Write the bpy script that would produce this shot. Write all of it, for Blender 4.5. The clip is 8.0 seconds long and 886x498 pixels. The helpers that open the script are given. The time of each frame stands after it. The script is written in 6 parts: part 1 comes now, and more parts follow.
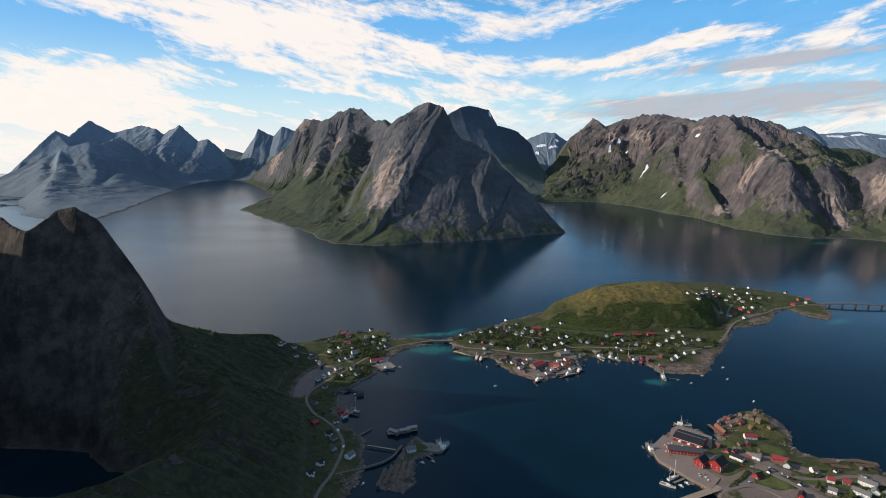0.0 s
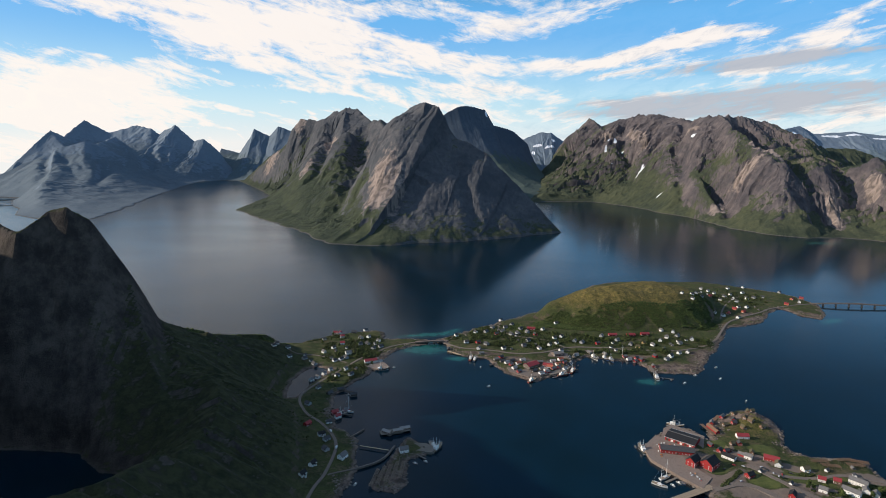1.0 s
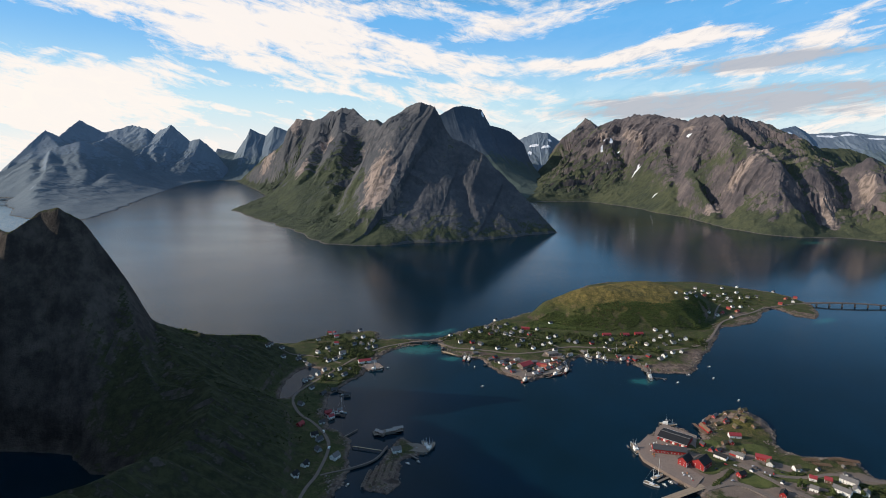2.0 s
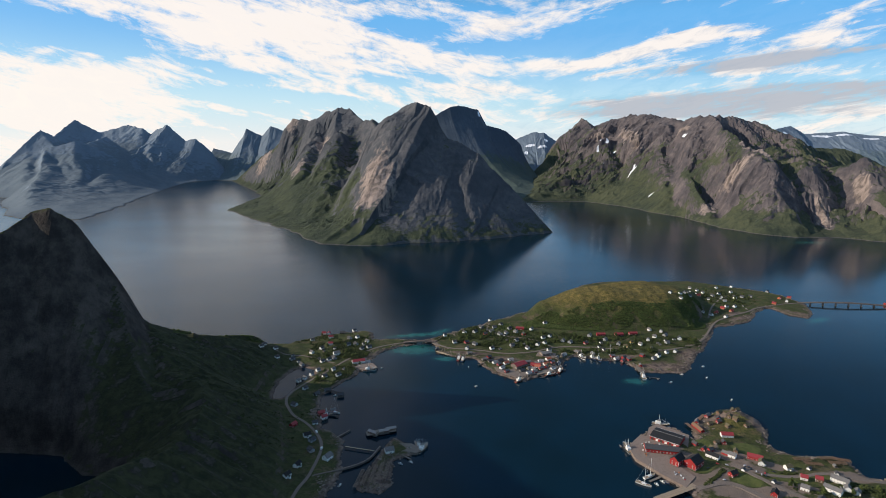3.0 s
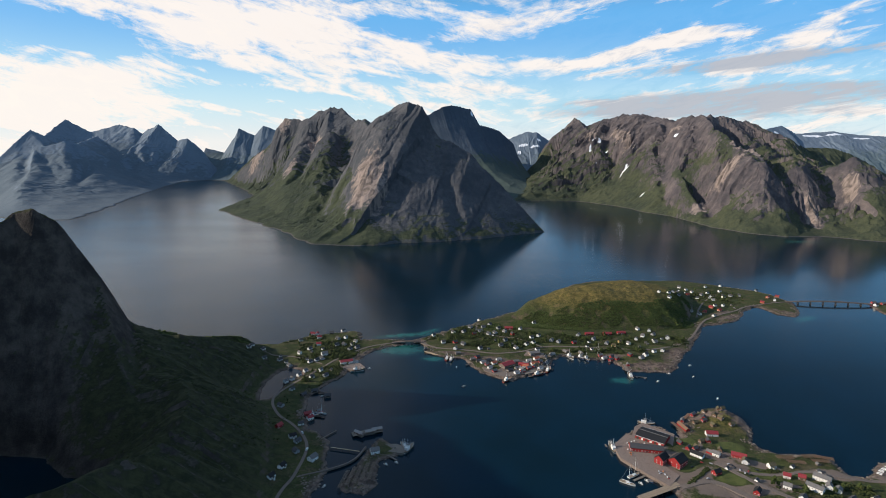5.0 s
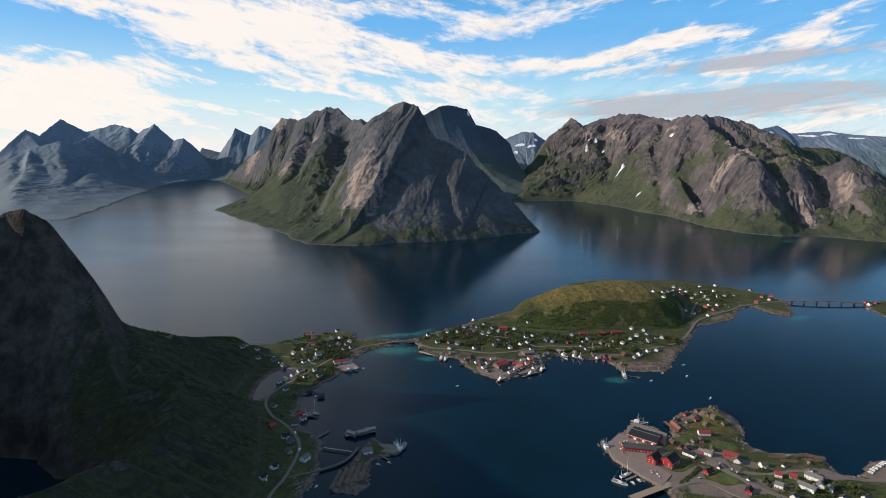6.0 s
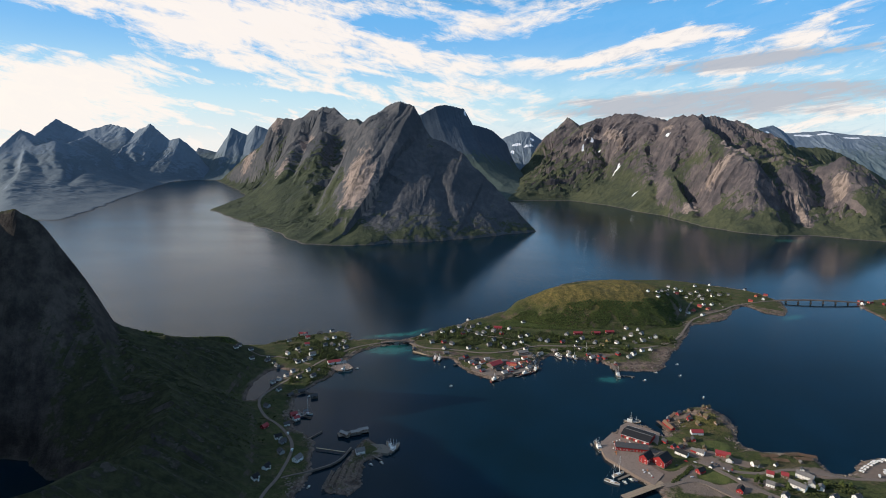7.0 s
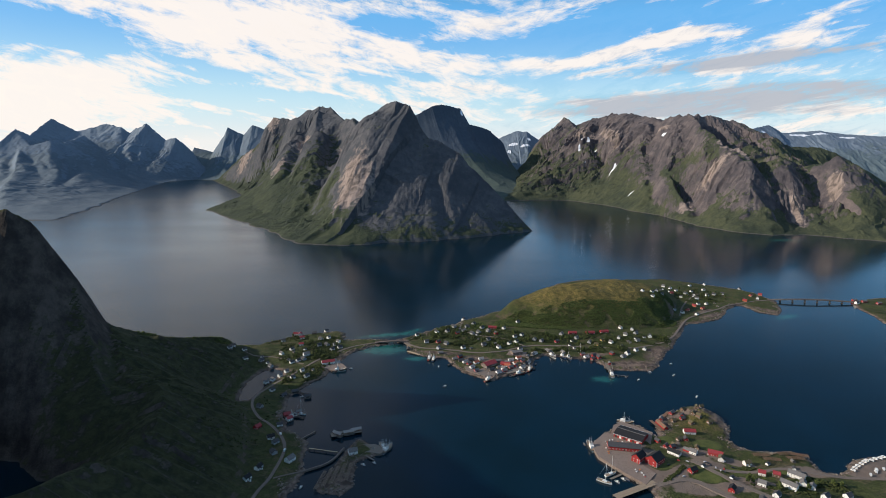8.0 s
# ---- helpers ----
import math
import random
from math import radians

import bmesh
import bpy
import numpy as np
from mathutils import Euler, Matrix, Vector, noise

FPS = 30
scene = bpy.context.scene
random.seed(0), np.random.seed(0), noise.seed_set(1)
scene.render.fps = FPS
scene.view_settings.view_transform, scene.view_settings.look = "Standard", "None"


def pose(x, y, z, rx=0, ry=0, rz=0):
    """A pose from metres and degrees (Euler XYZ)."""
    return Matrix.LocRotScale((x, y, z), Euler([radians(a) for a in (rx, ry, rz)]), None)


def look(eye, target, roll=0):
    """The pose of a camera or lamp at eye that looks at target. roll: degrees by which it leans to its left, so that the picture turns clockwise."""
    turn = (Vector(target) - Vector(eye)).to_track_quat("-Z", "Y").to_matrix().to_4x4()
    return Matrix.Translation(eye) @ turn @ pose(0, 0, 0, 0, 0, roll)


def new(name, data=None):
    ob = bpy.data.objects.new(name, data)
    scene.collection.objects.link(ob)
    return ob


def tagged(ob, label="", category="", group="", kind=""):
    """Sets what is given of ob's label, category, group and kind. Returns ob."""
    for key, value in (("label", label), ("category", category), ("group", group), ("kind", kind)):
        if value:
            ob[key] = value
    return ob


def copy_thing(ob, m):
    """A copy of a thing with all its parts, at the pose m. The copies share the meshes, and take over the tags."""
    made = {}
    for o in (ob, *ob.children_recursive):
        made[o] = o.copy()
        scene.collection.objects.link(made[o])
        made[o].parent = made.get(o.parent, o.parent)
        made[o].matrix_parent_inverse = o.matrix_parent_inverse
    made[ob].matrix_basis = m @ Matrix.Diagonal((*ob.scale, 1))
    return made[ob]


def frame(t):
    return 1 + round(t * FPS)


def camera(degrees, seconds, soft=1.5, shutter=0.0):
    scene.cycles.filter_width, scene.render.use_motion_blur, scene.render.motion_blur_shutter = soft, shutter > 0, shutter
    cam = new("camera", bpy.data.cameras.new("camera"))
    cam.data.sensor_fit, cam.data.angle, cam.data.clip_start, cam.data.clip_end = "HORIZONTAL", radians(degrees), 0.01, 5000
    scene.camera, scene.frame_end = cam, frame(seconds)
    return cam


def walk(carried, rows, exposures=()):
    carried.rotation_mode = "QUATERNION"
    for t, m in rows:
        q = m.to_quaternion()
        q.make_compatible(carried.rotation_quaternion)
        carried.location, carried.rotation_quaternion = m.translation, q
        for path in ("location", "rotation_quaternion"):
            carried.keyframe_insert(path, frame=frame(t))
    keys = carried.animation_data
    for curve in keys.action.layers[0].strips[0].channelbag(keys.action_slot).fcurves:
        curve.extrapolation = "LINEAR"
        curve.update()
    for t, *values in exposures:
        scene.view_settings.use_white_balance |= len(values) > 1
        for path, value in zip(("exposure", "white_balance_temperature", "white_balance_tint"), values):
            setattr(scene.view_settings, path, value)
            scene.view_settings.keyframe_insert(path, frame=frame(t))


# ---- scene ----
# ---- camera and its way: a drone sliding slowly to the right, 300 m over the water ----
PATH = [
    (0.0, 0.00, 0.00, 300.00, 0.000, -10.482, 0.701),
    (0.5, 2.18, -0.03, 300.22, -0.154, -10.483, 0.703),
    (1.0, 4.38, -0.06, 300.43, -0.307, -10.485, 0.705),
    (1.5, 6.59, -0.07, 300.63, -0.458, -10.488, 0.707),
    (3.0, 13.31, -0.08, 301.17, -0.903, -10.501, 0.710),
    (3.5, 15.58, -0.06, 301.33, -1.049, -10.507, 0.710),
    (4.0, 17.86, -0.04, 301.48, -1.193, -10.514, 0.709),
    (4.5, 20.15, -0.01, 301.62, -1.336, -10.522, 0.709),
    (6.0, 27.11, 0.12, 301.98, -1.757, -10.549, 0.703),
    (6.5, 29.46, 0.18, 302.08, -1.894, -10.560, 0.701),
    (7.0, 31.82, 0.25, 302.17, -2.030, -10.571, 0.698),
    (7.5, 34.19, 0.33, 302.25, -2.165, -10.584, 0.694),
    (8.0, 36.58, 0.41, 302.32, -2.298, -10.597, 0.690),
]
cam = camera(76.2, 8.0, soft=0.55)
walk(cam, [(t, pose(x, y, z, 90 + pitch, 0, yaw) @ pose(0, 0, 0, 0, 0, roll)) for t, x, y, z, yaw, pitch, roll in PATH],
     [(0.0, 0.18, 6150, 9), (8.0, 0.18, 6150, 9)])

# ---- light: a low evening sun from the left and a sky with thin cloud ----
SUN_AZ, SUN_EL = -93.0, 24.0          # degrees, azimuth from +y towards +x
sun_way = Vector((math.sin(radians(SUN_AZ)) * math.cos(radians(SUN_EL)), math.cos(radians(SUN_AZ)) * math.cos(radians(SUN_EL)), math.sin(radians(SUN_EL))))
sun_data = bpy.data.lights.new("sun", "SUN")
sun_data.energy, sun_data.angle, sun_data.color = 4.2, radians(0.6), (1.0, 0.85, 0.68)
sun = new("sun", sun_data)
sun.matrix_world = look(sun_way * 4000, (0, 0, 0))


class Nodes:
    """A short way to write node trees."""

    def __init__(self, tree):
        self.tree = tree

    def add(self, kind, **settings):
        node = self.tree.nodes.new(kind)
        for key, value in settings.items():
            setattr(node, key, value)
        return node

    def feed(self, socket, value):
        if value is None:
            return
        if isinstance(value, bpy.types.NodeSocket):
            self.tree.links.new(value, socket)
        else:
            if socket.type == "RGBA" and len(value) == 3:
                value = (*value, 1)
            socket.default_value = value

    def math(self, op, a, b=None, c=None, clamp=False):
        node = self.add("ShaderNodeMath", operation=op, use_clamp=clamp)
        for socket, value in zip(node.inputs, (a, b, c)):
            self.feed(socket, value)
        return node.outputs[0]

    def vec(self, op, a, b=None):
        node = self.add("ShaderNodeVectorMath", operation=op)
        self.feed(node.inputs[0], a)
        self.feed(node.inputs[1], b)
        return node.outputs["Value"] if op in ("LENGTH", "DOT_PRODUCT") else node.outputs[0]

    def scaled(self, v, sx, sy, sz, rot=(0, 0, 0), loc=(0, 0, 0)):
        node = self.add("ShaderNodeMapping")
        self.feed(node.inputs["Vector"], v)
        node.inputs["Scale"].default_value = (sx, sy, sz)
        node.inputs["Rotation"].default_value = rot
        node.inputs["Location"].default_value = loc
        return node.outputs[0]

    def noise(self, v, scale, detail=4.0, rough=0.55, distort=0.0):
        node = self.add("ShaderNodeTexNoise")
        self.feed(node.inputs["Vector"], v)
        for key, value in (("Scale", scale), ("Detail", detail), ("Roughness", rough), ("Distortion", distort)):
            self.feed(node.inputs[key], value)
        return node.outputs["Fac"]

    def step(self, v, low, high, a=0.0, b=1.0):
        node = self.add("ShaderNodeMapRange", interpolation_type="SMOOTHSTEP")
        for socket, value in zip(node.inputs, (v, low, high, a, b)):
            self.feed(socket, value)
        return node.outputs[0]

    def mix(self, fac, a, b):
        node = self.add("ShaderNodeMix", data_type="RGBA")
        self.feed(node.inputs[0], fac)
        self.feed(node.inputs[6], a)
        self.feed(node.inputs[7], b)
        return node.outputs[2]


def build_world():
    world = bpy.data.worlds.new("evening_sky")
    scene.world = world
    world.use_nodes = True
    n = Nodes(world.node_tree)
    n.tree.nodes.clear()
    sky = n.add("ShaderNodeTexSky", sky_type="NISHITA", sun_disc=False, sun_elevation=radians(SUN_EL), sun_rotation=radians(SUN_AZ % 360), altitude=300.0, air_density=1.0, dust_density=1.2, ozone_density=1.6)
    way = n.add("ShaderNodeTexCoord").outputs["Generated"]
    parts = n.add("ShaderNodeSeparateXYZ")
    n.feed(parts.inputs[0], way)
    x, y, z = parts.outputs
    up = n.math("MAXIMUM", z, 0.0)
    azimuth = n.math("MULTIPLY", n.math("ARCTAN2", x, y), 57.29578)
    height = n.math("MULTIPLY", n.math("ARCSINE", z), 57.29578)
    # wind-drawn cloud: streaks that lean one way in the west and the other in the east
    def drawn(slope, scale_along, scale_across, detail, rough, distort, shift):
        c, s = math.cos(radians(slope)), math.sin(radians(slope))
        both = n.add("ShaderNodeCombineXYZ")
        n.feed(both.inputs[0], n.math("ADD", n.math("MULTIPLY", azimuth, c * scale_along), n.math("MULTIPLY", height, s * scale_along)))
        n.feed(both.inputs[1], n.math("ADD", n.math("MULTIPLY", azimuth, -s * scale_across), n.math("MULTIPLY", height, c * scale_across)))
        both.inputs[2].default_value = shift
        return n.noise(both.outputs[0], 1.0, detail, rough, distort)

    eastern = n.step(azimuth, 0.0, 16.0)

    def blend(a, b):
        return n.math("ADD", a, n.math("MULTIPLY", eastern, n.math("SUBTRACT", b, a)))

    streaks = blend(drawn(-10, 0.13, 0.62, 9.0, 0.62, 0.5, 1.7), drawn(11, 0.11, 0.75, 9.0, 0.60, 0.4, 4.1))
    puffs = blend(drawn(-16, 0.42, 0.95, 8.0, 0.66, 0.6, 7.3), drawn(14, 0.40, 1.15, 8.0, 0.66, 0.5, 9.2))
    threads = blend(drawn(-12, 0.35, 3.2, 5.0, 0.6, 0.3, 2.9), drawn(8, 0.25, 3.4, 5.0, 0.6, 0.3, 5.5))

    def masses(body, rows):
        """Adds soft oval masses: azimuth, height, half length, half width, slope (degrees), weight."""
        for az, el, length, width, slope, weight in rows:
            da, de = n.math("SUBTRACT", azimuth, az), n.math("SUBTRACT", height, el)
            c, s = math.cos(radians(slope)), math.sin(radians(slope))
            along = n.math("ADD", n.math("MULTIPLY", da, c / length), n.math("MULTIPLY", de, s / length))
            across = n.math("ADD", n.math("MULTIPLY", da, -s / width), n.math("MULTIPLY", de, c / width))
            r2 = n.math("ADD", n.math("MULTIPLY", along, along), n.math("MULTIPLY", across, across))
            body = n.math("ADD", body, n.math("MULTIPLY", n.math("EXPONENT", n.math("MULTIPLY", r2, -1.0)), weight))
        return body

    # last mass: unseen bank above the horizon clouds, added to brighten western water
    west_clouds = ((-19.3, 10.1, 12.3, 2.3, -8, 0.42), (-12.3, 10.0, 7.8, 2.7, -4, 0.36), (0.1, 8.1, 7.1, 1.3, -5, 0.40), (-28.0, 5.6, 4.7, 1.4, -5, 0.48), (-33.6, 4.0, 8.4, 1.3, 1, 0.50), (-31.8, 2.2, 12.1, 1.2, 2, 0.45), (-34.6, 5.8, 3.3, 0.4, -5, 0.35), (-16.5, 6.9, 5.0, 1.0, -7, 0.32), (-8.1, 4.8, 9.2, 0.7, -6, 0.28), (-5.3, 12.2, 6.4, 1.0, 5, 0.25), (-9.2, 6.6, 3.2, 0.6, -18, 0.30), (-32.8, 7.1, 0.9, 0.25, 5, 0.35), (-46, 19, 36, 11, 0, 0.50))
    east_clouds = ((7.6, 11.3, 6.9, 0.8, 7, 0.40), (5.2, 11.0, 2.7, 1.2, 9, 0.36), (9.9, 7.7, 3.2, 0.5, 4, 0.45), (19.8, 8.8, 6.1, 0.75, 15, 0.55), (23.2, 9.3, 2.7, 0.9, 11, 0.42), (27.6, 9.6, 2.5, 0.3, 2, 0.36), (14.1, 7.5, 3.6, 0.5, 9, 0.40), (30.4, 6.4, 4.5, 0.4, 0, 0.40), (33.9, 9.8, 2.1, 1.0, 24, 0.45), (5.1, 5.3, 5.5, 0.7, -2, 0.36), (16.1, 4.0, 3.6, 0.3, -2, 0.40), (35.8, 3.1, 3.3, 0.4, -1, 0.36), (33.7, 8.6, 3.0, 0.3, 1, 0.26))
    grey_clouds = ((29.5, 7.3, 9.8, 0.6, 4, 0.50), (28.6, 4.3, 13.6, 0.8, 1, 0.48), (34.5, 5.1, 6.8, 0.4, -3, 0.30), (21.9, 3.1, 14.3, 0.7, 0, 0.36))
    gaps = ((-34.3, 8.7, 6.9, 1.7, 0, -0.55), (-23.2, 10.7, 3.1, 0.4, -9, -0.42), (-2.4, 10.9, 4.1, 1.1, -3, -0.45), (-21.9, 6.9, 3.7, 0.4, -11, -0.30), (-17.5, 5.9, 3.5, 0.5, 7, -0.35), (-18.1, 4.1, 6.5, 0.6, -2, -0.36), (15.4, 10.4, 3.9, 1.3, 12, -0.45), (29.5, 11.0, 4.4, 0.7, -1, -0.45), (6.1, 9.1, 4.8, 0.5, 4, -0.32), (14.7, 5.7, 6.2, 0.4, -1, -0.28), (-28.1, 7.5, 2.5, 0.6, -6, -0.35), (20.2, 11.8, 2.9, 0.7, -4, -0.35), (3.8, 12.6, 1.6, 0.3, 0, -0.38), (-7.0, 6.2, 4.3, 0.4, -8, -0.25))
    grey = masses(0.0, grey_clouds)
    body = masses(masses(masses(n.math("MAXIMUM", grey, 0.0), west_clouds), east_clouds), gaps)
    ragged = n.math("ADD", n.math("MULTIPLY", n.math("SUBTRACT", streaks, 0.5), 1.45), n.math("ADD", n.math("MULTIPLY", n.math("SUBTRACT", puffs, 0.5), 1.35), n.math("MULTIPLY", n.math("SUBTRACT", threads, 0.5), 0.45)))
    low_veil = n.math("MULTIPLY", n.math("EXPONENT", n.math("MULTIPLY", up, -16.0)), 0.34)
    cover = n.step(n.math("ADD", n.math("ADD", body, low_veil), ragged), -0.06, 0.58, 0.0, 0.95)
    # cloud fades above 18 degrees, save the unseen western bank kept for bright water
    cover = n.math("MULTIPLY", cover, n.math("MAXIMUM", n.step(height, 12.5, 18.0, 1.0, 0.03), n.math("MULTIPLY", n.step(azimuth, -75.0, -50.0), n.math("MULTIPLY", n.step(azimuth, -8.0, 6.0, 1.0, 0.0), n.step(height, 26.0, 42.0, 1.0, 0.0)))))
    haze = n.math("EXPONENT", n.math("MULTIPLY", up, -13.0))
    cover = n.math("MAXIMUM", cover, n.math("MULTIPLY", haze, 0.8))
    # cloud colour: warm white towards the sun, greyer away from it and in the low eastern layers
    sunward = n.vec("DOT_PRODUCT", way, tuple(sun_way))
    cloud = n.mix(n.step(sunward, -0.6, 0.45), (0.50, 0.51, 0.55), (0.98, 0.85, 0.73))
    cloud = n.mix(n.math("MULTIPLY", n.step(azimuth, -60.0, -30.0), n.math("MULTIPLY", n.step(azimuth, 50.0, 90.0, 1.0, 0.0), n.step(puffs, 0.34, 0.56, 0.35, 1.0))), cloud, (0.93, 0.82, 0.725))
    cloud = n.mix(n.math("MULTIPLY", n.step(n.math("ADD", grey, n.math("MULTIPLY", n.math("SUBTRACT", threads, 0.5), 0.5)), 0.05, 0.32), n.step(azimuth, 8.0, 16.0, 0.0, 0.85)), cloud, (0.40, 0.41, 0.45))
    clear = n.vec("SCALE", sky.outputs[0])
    clear.node.inputs["Scale"].default_value = 0.115
    clear = n.mix(0.85, clear, n.mix(n.step(height, 11.5, 18.0), n.mix(n.step(height, 2.5, 10.5), (0.32, 0.68, 0.83), (0.085, 0.40, 0.78)), n.mix(n.step(sunward, -0.6, 1.0), (0.019, 0.070, 0.162), (0.080, 0.178, 0.300))))
    colour = n.mix(cover, clear, cloud)
    # flat brighter zenith, unseen, added as fill for the shaded slopes
    colour = n.mix(n.step(height, 36.0, 60.0, 0.0, 0.85), colour, (0.36, 0.47, 0.65))
    back = n.add("ShaderNodeBackground")
    n.feed(back.inputs[0], colour)
    back.inputs[1].default_value = 1.0
    n.feed(n.add("ShaderNodeOutputWorld").inputs[0], back.outputs[0])


build_world()

# ---- materials ----
def material(name):
    mat = bpy.data.materials.new(name)
    mat.use_nodes = True
    n = Nodes(mat.node_tree)
    n.tree.nodes.clear()
    shader = n.add("ShaderNodeBsdfPrincipled")
    n.feed(n.add("ShaderNodeOutputMaterial").inputs[0], shader.outputs[0])
    return mat, n, shader


def finish(n, shader, colour, roughness, bump=None, strength=0.5, distance=1.0):
    n.feed(shader.inputs["Base Color"], colour)
    n.feed(shader.inputs["Roughness"], roughness)
    if bump is not None:
        node = n.add("ShaderNodeBump")
        node.inputs["Strength"].default_value, node.inputs["Distance"].default_value = strength, distance
        n.feed(node.inputs["Height"], bump)
        n.feed(shader.inputs["Normal"], node.outputs[0])


def mountain_material(name, rock_dark, rock_light, grass_dark, grass_light, grass_slope, grain, grass_top, relief_depth=1.0):
    """Bare rock on the steep faces, grass and scrub on the gentler ones, old snow and pale slabs where the mesh says so."""
    mat, n, shader = material(name)
    geo = n.add("ShaderNodeNewGeometry")
    place, normal = geo.outputs["Position"], geo.outputs["Normal"]
    sep = n.add("ShaderNodeSeparateXYZ")
    n.feed(sep.inputs[0], normal)
    pos = n.add("ShaderNodeSeparateXYZ")
    n.feed(pos.inputs[0], place)
    broad = n.noise(place, 0.0055 * grain, 6.0, 0.62)
    fine = n.noise(place, 0.04 * grain, 7.0, 0.68)
    tiny = n.noise(place, 0.20 * grain, 4.0, 0.65)
    streak = n.noise(n.scaled(place, 0.030 * grain, 0.030 * grain, 0.008 * grain, loc=(5.2, 1.3, 0.7)), 1.0, 8.0, 0.66, 0.9)
    mixv = n.math("ADD", n.math("MULTIPLY", streak, 0.35), n.math("ADD", n.math("MULTIPLY", broad, 0.25), n.math("MULTIPLY", fine, 0.4)))
    rock = n.mix(n.step(mixv, 0.36, 0.66), rock_dark, rock_light)
    rock = n.mix(n.step(tiny, 0.5, 0.75, 0.0, 0.45), rock, tuple(c * 0.6 for c in rock_dark))
    rock = n.mix(n.step(n.noise(n.scaled(place, 0.0042 * grain, 0.0042 * grain, 0.009 * grain, loc=(1.7, 8.2, 3.3)), 1.0, 7.0, 0.66, 0.6), 0.46, 0.60, 0.0, 0.62), rock, rock_dark)
    pale = n.add("ShaderNodeAttribute", attribute_name="pale").outputs["Fac"]
    bare = n.step(n.math("ADD", pale, n.math("MULTIPLY", n.math("SUBTRACT", n.math("ADD", n.math("MULTIPLY", fine, 0.5), n.math("MULTIPLY", streak, 0.5)), 0.5), 2.2)), 0.40, 0.75)
    rock = n.mix(bare, rock, n.mix(n.step(streak, 0.36, 0.60), (0.12, 0.098, 0.086), (0.30, 0.238, 0.205)))
    grass = n.mix(n.step(n.math("ADD", n.math("MULTIPLY", broad, 0.5), n.math("MULTIPLY", fine, 0.5)), 0.38, 0.62), grass_dark, grass_light)
    grass = n.mix(n.step(tiny, 0.5, 0.72, 0.0, 0.6), grass, tuple(c * 0.5 for c in grass_dark))
    level = n.math("ADD", sep.outputs[2], n.math("MULTIPLY", n.math("SUBTRACT", n.math("ADD", n.math("MULTIPLY", broad, 0.5), n.math("MULTIPLY", fine, 0.5)), 0.5), 1.15))
    level = n.math("SUBTRACT", level, n.step(pos.outputs[2], grass_top * 0.3, grass_top, 0.0, 0.42))
    rocky = n.add("ShaderNodeAttribute", attribute_name="rocky").outputs["Fac"]
    level = n.math("SUBTRACT", level, n.math("ADD", bare, n.math("MULTIPLY", rocky, 0.5)))
    cover = n.step(level, grass_slope - 0.09, grass_slope + 0.09)
    colour = n.mix(cover, rock, grass)
    shore = n.step(n.math("ADD", pos.outputs[2], n.math("MULTIPLY", fine, 4.0)), 2.6, 4.6, 1.0, 0.0)
    colour = n.mix(shore, colour, n.mix(fine, (0.05, 0.047, 0.043), (0.14, 0.127, 0.115)))
    snow = n.add("ShaderNodeAttribute", attribute_name="snow").outputs["Fac"]
    white = n.step(n.math("ADD", snow, n.math("MULTIPLY", n.math("SUBTRACT", fine, 0.5), 1.1)), 0.5, 0.58)
    colour = n.mix(white, colour, (0.80, 0.82, 0.86))
    relief = n.math("ADD", n.math("MULTIPLY", streak, 0.45), n.math("ADD", n.math("MULTIPLY", fine, 0.9), n.math("MULTIPLY", tiny, 0.35)))
    finish(n, shader, colour, 0.92, relief, 0.6 * relief_depth, 9.0 / grain)
    shader.inputs["Specular IOR Level"].default_value = 0.2
    return mat


MAT = {}
# nearer granite and grass, with a slight blue of haze mixed into the colours
MAT["rock_center"] = mountain_material("granite_with_grass", (0.060, 0.065, 0.074), (0.130, 0.124, 0.128), (0.028, 0.038, 0.025), (0.058, 0.068, 0.037), 0.46, 1.3, 520)
MAT["rock_right"] = mountain_material("brown_granite_with_grass", (0.060, 0.055, 0.062), (0.178, 0.148, 0.142), (0.033, 0.043, 0.029), (0.073, 0.080, 0.044), 0.40, 1.1, 480)
# the back mountain's shade and haze are both put into this colour
MAT["hazed_rock_back"] = mountain_material("shaded_hazed_rock", (0.060, 0.080, 0.108), (0.094, 0.114, 0.140), (0.054, 0.076, 0.072), (0.074, 0.098, 0.082), 0.66, 0.9, 420, 0.35)
# western rock and scrub, colours paled and blued to stand for the haze
MAT["hazed_rock_west"] = mountain_material("hazed_rock_and_scrub", (0.158, 0.197, 0.243), (0.178, 0.220, 0.267), (0.108, 0.138, 0.166), (0.124, 0.156, 0.183), 0.66, 0.8, 420, 0.12)
# fjord-head rock; its blue is distance haze mixed into the base colour
MAT["hazed_rock_head"] = mountain_material("hazed_head_rock", (0.120, 0.155, 0.195), (0.145, 0.180, 0.220), (0.085, 0.115, 0.130), (0.100, 0.130, 0.142), 0.66, 0.8, 420, 0.2)
# palest blue of all: haze painted into the far ranges and skerries
MAT["hazed_rock_far"] = mountain_material("hazed_far_rock", (0.140, 0.180, 0.230), (0.178, 0.218, 0.262), (0.100, 0.138, 0.160), (0.122, 0.160, 0.176), 0.66, 0.7, 420, 0.25)


